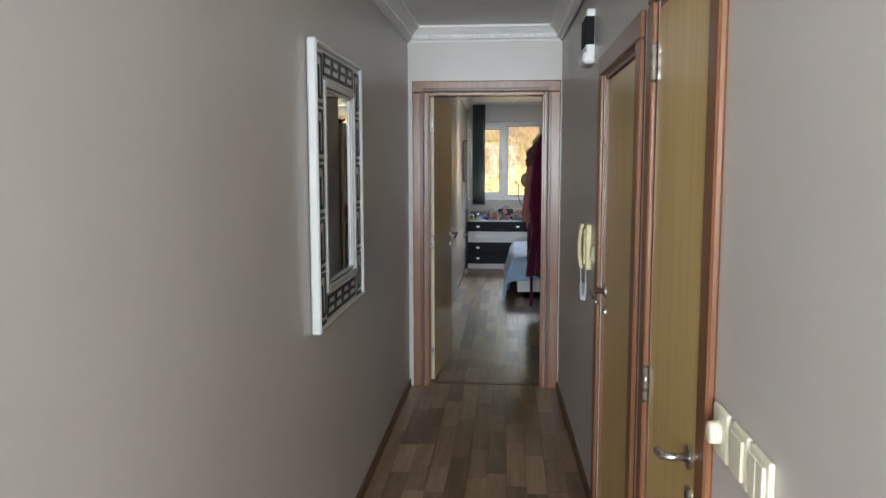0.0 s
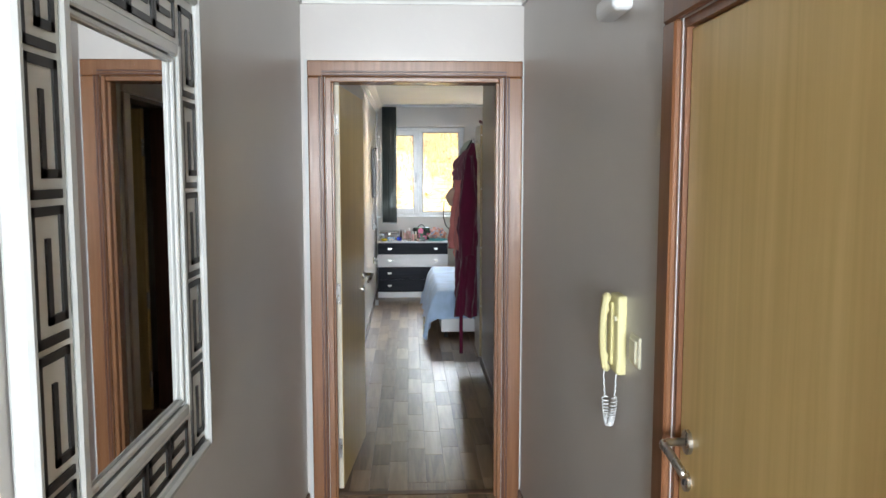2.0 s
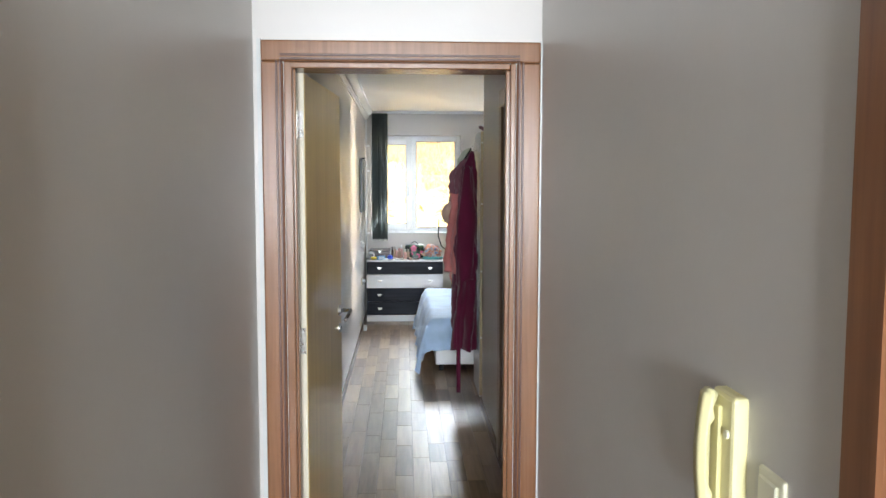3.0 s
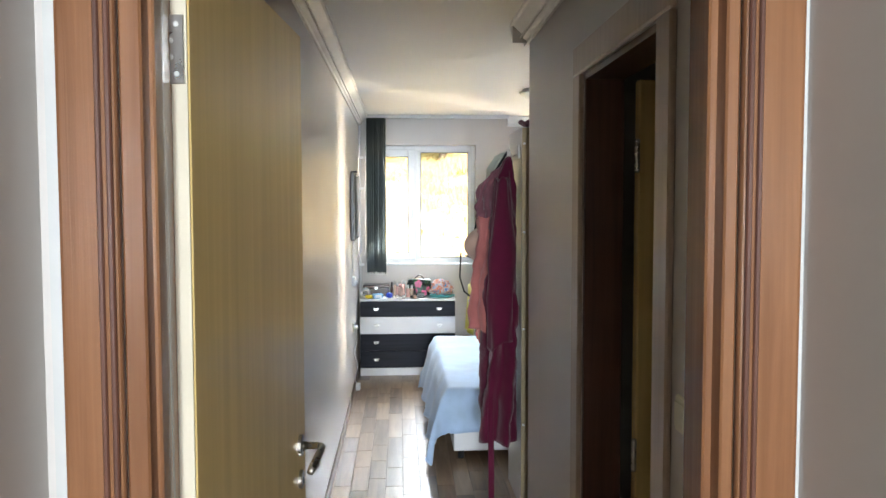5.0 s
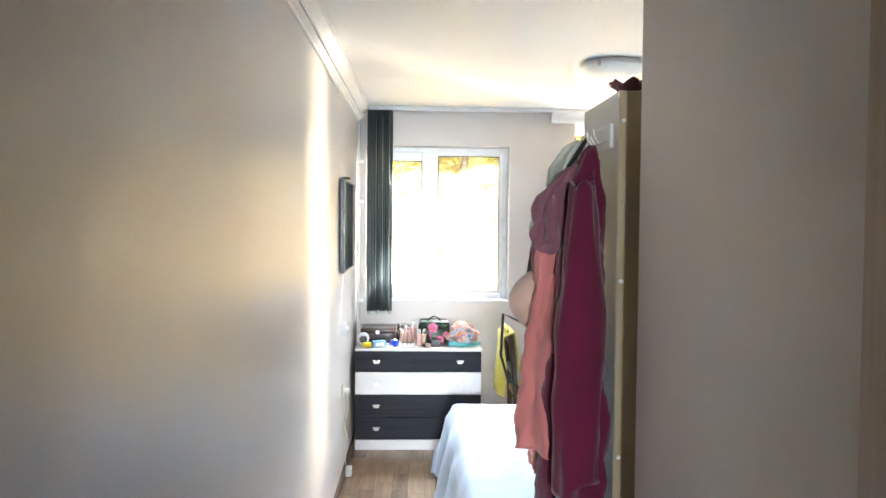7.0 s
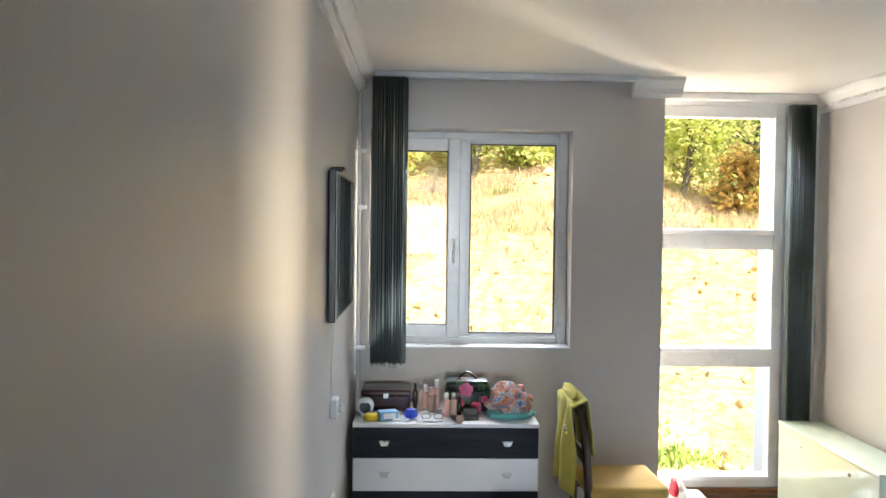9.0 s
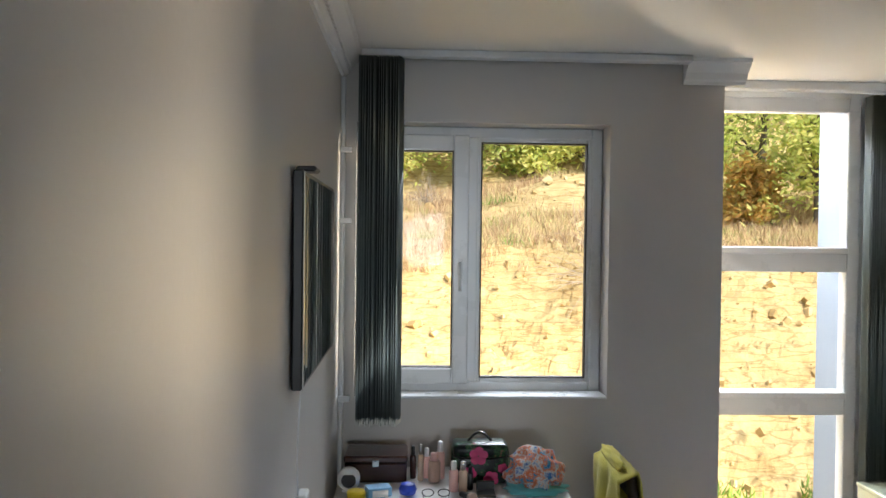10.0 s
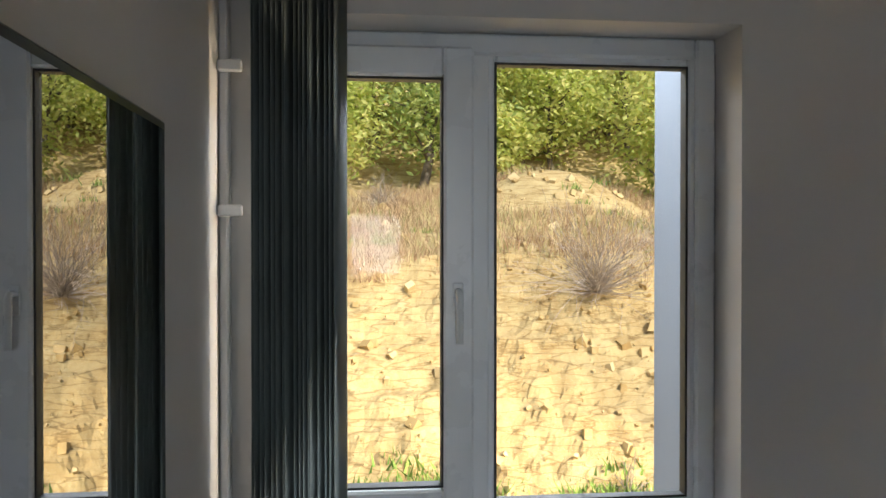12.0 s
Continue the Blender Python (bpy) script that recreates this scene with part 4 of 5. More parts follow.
part("glass", tube(B(), [(-0.35, 10.328, T + 0.043), (-0.35, 10.332, T + 0.043)], 0.028, 20), M_BLACK, mk)
part("foot", box(B(), -0.375, 10.325, T, -0.325, 10.375, T + 0.008, 0.003), M_WHITE, mk)
single("yellow_clip", lathe(B(), [(0.02, 0), (0.034, 0.005), (0.036, 0.025), (0.03, 0.032), (0.02, 0.034)], (-0.315, 10.25, T), 14), M_YPLAS, "yellow plastic hair clip on the chest", "hair clip", (-0.315, 10.25, T))
bxx = thing("card_box", (-0.235, 10.27, T), "light blue card box lying on the chest", "box")
mm = Matrix.Translation((-0.235, 10.27, T)) @ pose(0, 0, 0, 0, 0, 18)
part("body", box(B(), -0.045, -0.03, 0, 0.045, 0.03, 0.042, 0.002, mm), M_LBLUE, bxx)
part("label", box(B(), -0.03, -0.031, 0.008, 0.03, -0.0302, 0.034, 0, mm), M_WHITE, bxx, "white printed panel")
single("hair_roller", lathe(B(), [(0.012, 0), (0.03, 0.008), (0.034, 0.026), (0.026, 0.044), (0.01, 0.05)], (-0.125, 10.29, T), 14), M_BLUE, "round blue plastic pot on the chest", "pot", (-0.125, 10.29, T))
def bottle(x, y, r, h, mat, capm, label, cat="bottle"):
    b = thing("cosmetic_bottle", (x, y, T), label, cat, "bottles on the chest")
    part("body", lathe(B(), [(r * 0.9, 0), (r, 0.004), (r, h * 0.66), (r * 0.8, h * 0.72)], (x, y, T), 14), mat, b, "", True)
    part("cap", lathe(B(), [(r * 0.62, h * 0.72), (r * 0.62, h * 0.97), (r * 0.5, h)], (x, y, T), 14), capm, b, "", True)
for i, (x, y, r, h, a, c, lb) in enumerate((
        (-0.105, 10.50, 0.012, 0.13, M_BOXD, M_BLACK, "slim dark mascara tube on the chest"), (-0.075, 10.47, 0.012, 0.145, M_CLEAR, M_STEEL, "slim perfume bottle with a metal cap"),
        (-0.05, 10.51, 0.016, 0.12, M_PINK, M_WHITE, "pink lotion bottle on the chest"), (-0.02, 10.46, 0.024, 0.115, M_SKIN, M_PINK, "beige cream bottle on the chest"),
        (0.005, 10.50, 0.018, 0.15, M_PINK, M_WHITE, "pink bottle with a white cap"), (0.05, 10.34, 0.018, 0.115, M_PINK, M_SILVER, "pale pink bottle with a grey cap"),
        (0.085, 10.32, 0.017, 0.12, M_CLEAR, M_STEEL, "small clear perfume bottle"), (0.115, 10.36, 0.012, 0.09, M_BLACK, M_BLACK, "black cosmetic stick on the chest"))):
    bottle(x, y, r, h, a, c, lb)
gl = thing("glasses", (-0.02, 10.27, T), "black folded spectacles on the chest", "glasses")
for sx in (-0.03, 0.03):
    part("rim", tube(B(), [(-0.02 + sx + 0.022 * math.cos(k * math.pi / 8), 10.27 + 0.004 * k * 0, T + 0.016 + 0.014 * math.sin(k * math.pi / 8)) for k in range(17)], 0.002, 6), M_BLACK, gl)
    part("temple", tube(B(), [(-0.02 + sx * 1.7, 10.27, T + 0.024), (-0.02 + sx * 1.5, 10.21, T + 0.004), (-0.02 - sx * 0.5, 10.20, T + 0.003)], 0.0018, 6), M_BLACK, gl)
cp = thing("powder_compact", (0.17, 10.29, T), "black open powder compact on the chest", "compact")
part("base", box(B(), 0.135, 10.255, T, 0.205, 10.32, T + 0.01, 0.003), M_BLACK, cp)
part("lid", box(B(), 0.135, 10.318, T + 0.004, 0.205, 10.328, T + 0.045, 0.003), M_BLACK, cp)
tb_ = thing("make_up_brush", (0.1, 10.24, T), "thick black brush lying on the chest", "brush")
part("handle", tube(B(), [(0.075, 10.27, T + 0.012), (0.105, 10.22, T + 0.016)], [0.01, 0.016], 12), M_BLACK, tb_)
part("bristles", tube(B(), [(0.105, 10.22, T + 0.016), (0.115, 10.205, T + 0.017)], [0.016, 0.019], 12), M_SKIN, tb_)
for x, y, r in ((-0.06, 10.23, 10), (-0.17, 10.235, -20)):
    single("paper_slip", box(B(), -0.04, -0.02, 0, 0.04, 0.02, 0.008, 0.002, Matrix.Translation((x, y, T)) @ pose(0, 0, 0, 0, 0, r)), M_WHITE, "small white packet on the chest", "packet", (x, y, T))
bg = thing("toilet_bag", (0.165, 10.47, T), "black vinyl toilet bag with pink flowers", "bag")
def pillow_box(bm, x0, x1, y0, y1, z0, z1, puff, nu=10, nv=8):
    box(bm, x0, y0, z0, x1, y1, z1, min(x1 - x0, y1 - y0) * 0.25, seg=3)
    for v in bm.verts:
        u = (v.co.x - x0) / (x1 - x0)
        w = (v.co.z - z0) / (z1 - z0)
        v.co.y = (y0 + y1) / 2 + (v.co.y - (y0 + y1) / 2) * (1.0 - 0.35 * w)
        v.co += Vector((noise.noise(v.co * 22) * puff, noise.noise(v.co * 19 + Vector((5, 0, 0))) * puff, noise.noise(v.co * 17) * puff * 0.5))
    return bm
part("body", pillow_box(B(), 0.045, 0.275, 10.41, 10.53, T, T + 0.15, 0.006), M_BAG, bg, "flowered vinyl", True)
part("flap", box(B(), 0.05, 10.40, T + 0.105, 0.27, 10.53, T + 0.16, 0.02, seg=3), M_BAG, bg, "", True)
part("piping", tube(B(), [(0.05 + 0.22 * i / 12, 10.402, T + 0.118 - 0.016 * math.sin(math.pi * i / 12)) for i in range(13)], 0.004, 6), M_BLACK, bg)
part("handle", tube(B(), [(0.11 + 0.1 * i / 10, 10.47, T + 0.155 + 0.04 * math.sin(math.pi * i / 10)) for i in range(11)], 0.005, 6), M_BLACK, bg)
for fx, fz, rr in ((0.15, 0.118, 0.036), (0.2, 0.03, 0.03), (0.115, 0.05, 0.028), (0.245, 0.07, 0.02)):
    bm = B()
    for k in range(5):
        a = 2 * math.pi * k / 5 + fx * 10
        c = Vector((fx + rr * 0.55 * math.cos(a), 10.397, T + fz + rr * 0.55 * math.sin(a)))
        vs = [bm.verts.new(c + Vector((rr * 0.5 * math.cos(j * math.pi / 5), -0.002 * (j % 2), rr * 0.5 * math.sin(j * math.pi / 5)))) for j in range(10)]
        bm.faces.new(vs)
    part("flower", bm, M_PINKF, bg, "printed pink flower")
sc = thing("scarf_bundle", (0.36, 10.36, T), "bundled turquoise scarf with orange and blue pattern", "scarf")
def blob(bm, c, rx, ry, rz, amp, fr, seed, nu=26, nv=16):
    g = []
    for j in range(nv + 1):
        th = math.pi * j / nv
        ring = []
        for i in range(nu):
            a = 2 * math.pi * i / nu
            d_ = Vector((math.sin(th) * math.cos(a), math.sin(th) * math.sin(a), math.cos(th)))
            k = 1 + amp * noise.noise(d_ * fr + Vector((seed, 0, 0))) + amp * 0.6 * abs(noise.noise(d_ * fr * 2.3 + Vector((0, seed, 0))))
            p = Vector((c[0] + d_.x * rx * k, c[1] + d_.y * ry * k, max(c[2] + d_.z * rz * k, T)))
            ring.append(bm.verts.new(p))
        g.append(ring)
    for a, b in zip(g, g[1:]):
        for i in range(nu):
            bm.faces.new((a[i], a[(i + 1) % nu], b[(i + 1) % nu], b[i]))
    bmesh.ops.remove_doubles(bm, verts=bm.verts[:], dist=0.0005)
    return bm
part("folds", blob(B(), (0.365, 10.35, T + 0.072), 0.095, 0.085, 0.08, 0.45, 2.4, 3.0), M_SCARF, sc, "patterned folds", True)
part("hem", blob(B(), (0.365, 10.35, T + 0.012), 0.108, 0.088, 0.022, 0.4, 3.5, 8.0), M_TEAL, sc, "turquoise hem", True)

# chair with a yellow garment
c = thing("dining_chair", (0.9, 10.36, 0), "dark wooden chair with mustard seat beside the chest", "chair")
SX0, SX1, SY0, SY1, SZ = 0.70, 1.12, 10.16, 10.56, 0.385
for y in (SY0 + 0.02, SY1 - 0.02):
    part("back_post", tube(B(), [(0.735, y, 0), (0.73, y, 0.4), (0.715, y, 0.6), (0.69, y, 0.815)], [0.017, 0.021, 0.021, 0.019], 8), M_DARKW, c, "", True)
    part("leg", tube(B(), [(1.085, y, 0), (1.085, y, SZ - 0.05)], [0.015, 0.02], 8), M_DARKW, c, "", True)
    part("seat_rail", box(B(), 0.73, y - 0.012, SZ - 0.085, 1.085, y + 0.012, SZ - 0.03, 0.004), M_DARKW, c)
part("seat_rail", box(B(), 1.073, SY0 + 0.02, SZ - 0.085, 1.097, SY1 - 0.02, SZ - 0.03, 0.004), M_DARKW, c)
part("back_rail", box(B(), 0.68, SY0 + 0.02, 0.74, 0.705, SY1 - 0.02, 0.82, 0.008), M_DARKW, c)
part("back_rail", box(B(), 0.70, SY0 + 0.02, 0.52, 0.722, SY1 - 0.02, 0.57, 0.008), M_DARKW, c)
part("seat", box(B(), SX0 + 0.02, SY0, SZ - 0.03, SX1, SY1, SZ + 0.03, 0.025, seg=3), M_SEAT, c, "mustard upholstered seat", True)
bm = B()
def drape(u, v):
    s = (u - 0.42) * 0.95
    y = SY0 + 0.0 + v * 0.38 + 0.012 * math.sin(9 * v + 3 * s)
    lean = 0.028 * math.sin(14 * v + 1.3) * min(1, abs(s) * 4) + 0.012 * noise.noise(Vector((s * 6, v * 5, 0)))
    if s < 0:
        return Vector((0.66 - 0.02 + lean - 0.035 * abs(s), y, 0.84 + s * 1.18 + 0.03 * math.sin(3 * v)))
    return Vector((0.715 + 0.05 * s + lean * 0.5, y, 0.84 - s * 0.5))
sheet(bm, drape, 26, 18, 0.004)
yg = thing("yellow_garment", (0.68, 10.35, 0.36), "yellow garment hung over the dark chair back", "garment")
part("cloth", bm, M_YEL, yg, "", True)
part("collar", blob(B(), (0.672, 10.37, 0.836), 0.026, 0.15, 0.026, 0.3, 2.0, 4.0), M_YEL, yg, "bunched collar", True)
part("pocket", box(B(), 0.622, 10.2, 0.66, 0.628, 10.3, 0.668, 0.001), M_YEL, yg)
part("brooch", tube(B(), [(0.622, 10.22, 0.69), (0.612, 10.22, 0.69)], 0.014, 10), M_STEEL, yg, "small shiny brooch")

# bed
BX0, BX1, BY0, BY1, BZ = 0.275, 2.28, 7.69, 9.60, 0.465
bd = thing("double_bed", (1.27, 8.68, 0), "double bed on a white base", "bed")
part("base", box(B(), BX0 + 0.03, BY0 + 0.02, 0.06, BX1, BY1 - 0.02, 0.26, 0.006), M_DRAWW, bd, "white bed base")
for x in (BX0 + 0.08, BX1 - 0.08):
    for y in (BY0 + 0.08, BY1 - 0.08):
        part("leg", tube(B(), [(x, y, 0), (x, y, 0.07)], 0.02, 10), M_BLACK, bd)
part("mattress", box(B(), BX0 + 0.02, BY0 + 0.015, 0.262, BX1 - 0.02, BY1 - 0.015, BZ - 0.012, 0.05, seg=3), M_DRAWW, bd, "", True)
part("headboard", box(B(), BX1 + 0.001, BY0 - 0.02, 0, RR - 0.002, BY1 + 0.02, 0.95, 0.01), M_CHEST, bd)
bm = B()
def cover(u, v):
    """A sheet over the bed: u across its free end, v along its width."""
    x = BX0 - 0.42 + u * (BX1 - BX0 + 0.40)
    y = BY0 - 0.27 + v * (BY1 - BY0 + 0.55)
    ox, oy = max(0, BX0 - x), max(0, BY0 - y, y - BY1)
    sy = -1 if y < BY0 else 1
    z = BZ + 0.008 * noise.noise(Vector((x * 3, y * 3, 0))) + 0.004 * noise.noise(Vector((x * 11, y * 8, 3)))
    px, py = x, y
    rip = 0.028 * math.sin(13 * y + 2 * noise.noise(Vector((y * 3, 0, 0))))
    rix = 0.028 * math.sin(12 * x + 1.0)
    if ox > 0:
        k = min(1, ox / 0.08)
        px = BX0 - 0.035 * k - 0.16 * ox + rip * min(1, ox * 3.2)
        z -= ox * 0.96 if ox > 0.03 else ox * 0.5
    if oy > 0:
        k = min(1, oy / 0.08)
        edge = BY0 if sy < 0 else BY1
        py = edge + sy * (0.035 * k + 0.16 * oy) + rix * min(1, oy * 3.2)
        z -= oy * 0.96 if oy > 0.03 else oy * 0.5
    if ox > 0 and oy > 0:
        px -= 0.04 * min(ox, oy) / 0.3
        z += 0.75 * min(ox, oy)
    return Vector((px, py, max(z, 0.012)))
sheet(bm, cover, 90, 80, 0.006)
bc = thing("bed_cover", (1.2, 8.7, 0.012), "pale blue cotton cover hanging loosely over the bed", "bedspread")
part("cloth", bm, M_BED, bc, "", True)
part("hem", tube(B(), [cover(0, k / 60) for k in range(61)], 0.005, 6), M_BED, bc, "stitched hem", True)

# wardrobe with a hook rack
WY0, WY1, WZT = 6.90, 7.37, 1.985
w = thing("wardrobe", (1.1, 7.13, 0), "white wardrobe with a beige back, seen from its side", "wardrobe")
part("side_panel", box(B(), 0.60, WY0 + 0.005, 0, 0.618, WY1, WZT, 0.002), M_WARD, w, "white side panel")
part("side_panel", box(B(), 1.58, WY0 + 0.005, 0, 1.598, WY1, WZT, 0.002), M_WARD, w)
part("top_panel", box(B(), 0.619, WY0 + 0.005, WZT - 0.018, 1.579, WY1, WZT - 0.0005), M_WARD, w)
part("back_panel", box(B(), 0.601, WY0, 0.01, 1.597, WY0 + 0.0045, WZT - 0.004), M_BEIGE, w, "beige hardboard back")
for x0, x1 in ((0.62, 1.098), (1.1, 1.578)):
    part("door", box(B(), x0, WY1 + 0.001, 0.04, x1, WY1 + 0.019, WZT - 0.004, 0.002), M_WARD, w)
for z in (0.45, 0.95, 1.45, 1.9):
    part("shelf_pin", tube(B(), [(0.612, WY0, z), (0.612, WY0 - 0.008, z)], 0.006, 8), M_WHITE, w, "white pin")
rk = thing("hook_rack", (0.6, 7.07, 1.84), "white board with bent metal hooks on the wardrobe side", "hook rack")
part("board", box(B(), 0.588, 6.96, 1.83, 0.5995, 7.20, 1.90, 0.003), M_WARD, rk)
for y in (6.985, 7.03, 7.075, 7.12, 7.165):
    part("hook", tube(B(), [(0.588, y, 1.85), (0.562, y, 1.845), (0.55, y, 1.86), (0.545, y, 1.885)], 0.003, 6), M_STEEL, rk)
fl = thing("cloth_flower", (0.7, 7.0, WZT), "dusty red fabric flower on the wardrobe", "decoration")
for k in range(7):
    a = k * 0.9
    part("petal", sheet(B(), lambda u, v, a=a: Vector((0.66 + (u - 0.5) * 0.06 * math.cos(a) + (v) * 0.06 * math.sin(a), 7.0 + (v - 0.3) * 0.08 * math.cos(a) + (u - 0.5) * 0.05, WZT + 0.006 + 0.03 * v + 0.01 * math.sin(6 * u))), 4, 4, 0.002), M_MAUVE, fl, "", True)

# clothes on the hooks
def garment(name, label, cat, mat, hook, width, depth, ztop, zbot, lean, seed, flare=1.2, shoulder=0.12, waist=0.0):
    """A hanging garment: a closed folded tube that hangs from a hook and swells below it."""
    hx, hy = hook
    g = thing(name, (hx, hy, zbot), label, cat, "clothes on the hook rack")
    bm = B()
    nu, nv = 64, 60
    rows = []
    for j in range(nv + 1):
        t = j / nv
        z = ztop + (zbot - ztop) * t
        sw = min(1, t / shoulder) ** 0.6
        k = sw * (1 + (flare - 1) * t) * (1 - waist * math.exp(-((t - 0.4) / 0.1) ** 2)) + 0.06
        ring = []
        for i in range(nu):
            a = 2 * math.pi * i / nu
            fold = 1 + (0.16 + 0.10 * t) * math.sin(5 * a + seed + 1.5 * math.sin(2.2 * t * 3 + seed)) * min(1, t * 3) + 0.10 * noise.noise(Vector((math.cos(a) * 2, math.sin(a) * 2 + seed, t * 5)))
            x = hx - lean * sw * (0.6 + 0.4 * t) + depth * k * fold * math.cos(a)
            y = hy + width * k * fold * math.sin(a) + 0.01 * math.sin(6 * t + seed)
            crease = 0.012 * noise.noise(Vector((x * 14 + seed, y * 14, z * 9 + 3 * math.sin(a)))) + 0.006 * noise.noise(Vector((x * 40, y * 40 + seed, z * 26)))
            ring.append(bm.verts.new((min(x + crease * math.cos(a) * 1.6, 0.584), y + crease * math.sin(a) * 1.6, z + 0.01 * math.sin(3 * a + seed) * (t > 0.97))))
        rows.append(ring)
    for a, b in zip(rows, rows[1:]):
        for i in range(nu):
            bm.faces.new((a[i], a[(i + 1) % nu], b[(i + 1) % nu], b[i]))
    bm.faces.new(rows[0][::-1])
    bm.faces.new(rows[-1])
    part("cloth", bm, mat, g, "", True)
    return g
g = garment("bathrobe", "long wine red robe hanging from a hook", "robe", M_WINE, (0.545, 6.985), 0.10, 0.062, 1.84, 0.36, 0.05, 1.0, 1.4, 0.25)
bm = B()
def sleeve(u, v):
    a = 2 * math.pi * u
    t = v
    return Vector((0.50 - 0.008 * t + (0.03 + 0.036 * min(1, 2.2 * t)) * math.cos(a) * (1 + 0.10 * math.sin(7 * t + 3 * a) + 0.16 * noise.noise(Vector((math.cos(a) * 2, math.sin(a) * 2, t * 6)))), 6.90 - 0.03 * t + 0.045 * (0.7 + 0.5 * t) * math.sin(a), 1.72 - 0.84 * t + 0.012 * math.sin(3 * a) + 0.03 * math.cos(a) * t))
part("sleeve", sheet(bm, sleeve, 40, 50, 0.003), M_WINE, g, "wide hanging sleeve", True)
part("belt", sheet(B(), lambda u, v: Vector((0.44 + 0.03 * (u - 0.5), 6.86 + 0.012 * math.sin(5 * v), 0.72 - 0.67 * v)), 2, 16, 0.006), M_WINE, g, "hanging cloth belt", True)
garment("rose_dress", "dusty rose dress hanging from a hook", "dress", M_ROSE, (0.53, 7.07), 0.075, 0.062, 1.78, 0.93, 0.108, 2.7, 1.05, 0.32, 0.2)
garment("mauve_top", "mauve top hanging from a hook", "top", M_MAUVE, (0.53, 7.03), 0.05, 0.05, 1.80, 1.53, 0.092, 4.2, 1.1, 0.4)
garment("sage_shirt", "sage grey shirt hanging from a hook", "shirt", M_SAGE, (0.54, 7.17), 0.075, 0.05, 1.87, 1.15, 0.05, 5.5, 1.1, 0.12)
garment("flowered_dress", "flowered summer dress hanging from a hook", "dress", M_FLOWER, (0.53, 7.11), 0.06, 0.05, 1.8, 0.86, 0.08, 6.1, 1.1, 0.3)
hb = thing("bra", (0.42, 7.16, 1.15), "beige padded bra with black straps hanging from a hook", "bra")
bm = B()
def pouch(u, v):
    a = 2 * math.pi * u
    t = v
    k = math.sin(math.pi * (0.12 + 0.86 * t)) ** 0.5
    return Vector((0.486 - 0.08 * k + 0.09 * k * math.cos(a) * 0.9, 7.125 + 0.07 * k * math.sin(a), 1.46 - 0.20 * t))
part("cup", sheet(bm, pouch, 22, 14, 0.003), M_SKIN, hb, "beige moulded cup", True)
part("cup", sheet(B(), lambda u, v: Vector((0.44, 7.12, 1.58)) + (pouch(u, v) - Vector((0.40, 7.125, 1.36))) * 0.75, 22, 14, 0.003), M_SAGE, hb, "greyish moulded cup", True)
part("strap", tube(B(), [(0.55, 7.08, 1.87), (0.47, 7.1, 1.74), (0.405, 7.12, 1.64), (0.40, 7.14, 1.55), (0.38, 7.15, 1.42)], 0.007, 6), M_STRAP, hb, "black strap", True)
part("loop", tube(B(), [(0.36, 7.12, 1.305), (0.305, 7.12, 1.33), (0.30, 7.13, 1.2), (0.325, 7.15, 1.12), (0.36, 7.16, 1.09), (0.40, 7.17, 1.08)], 0.005, 6), M_STRAP, hb, "black cord", True)

# ceiling lamp
cl = thing("ceiling_lamp", (1.06, 8.88, H - 0.09), "round frosted glass ceiling lamp, switched off", "ceiling lamp")
part("plate", tube(B(), [(1.06, 8.88, H - 0.02), (1.06, 8.88, H - 0.0005)], 0.15, 32), M_WHITE, cl)
part("shade", lathe(B(), [(0.01, -0.092), (0.06, -0.086), (0.12, -0.066), (0.165, -0.036), (0.175, -0.022), (0.15, -0.02)], (1.06, 8.88, H), 36), M_LAMP, cl, "frosted glass bowl", True)
for k in range(3):
    a = 2.0 + k * 2 * math.pi / 3
    part("clip", box(B(), -0.012, -0.006, -0.02, 0.012, 0.006, 0.012, 0.003, Matrix.Translation((1.06 + 0.178 * math.cos(a), 8.88 + 0.178 * math.sin(a), H - 0.025)) @ pose(0, 0, 0, 0, 0, math.degrees(a))), M_STEEL, cl, "metal clip")

# low chest beside the niche
lc = thing("low_cabinet", (2.19, 10.6, 0), "low pale green glossy cabinet beside the niche", "cabinet")
part("body", box(B(), 2.065, 10.05, 0.02, RR - 0.018, 11.08, 0.50, 0.003), M_CHEST, lc)
part("top_panel", box(B(), 2.06, 10.045, 0.5005, RR - 0.018, 11.085, 0.52, 0.003), M_CHEST, lc)
part("plinth", box(B(), 2.08, 10.07, 0, RR - 0.03, 11.06, 0.0195), M_BLACK, lc)
for y in (10.3, 10.8):
    part("knob", tube(B(), [(2.065, y, 0.44), (2.05, y, 0.44)], 0.009, 10), M_STEEL, lc)

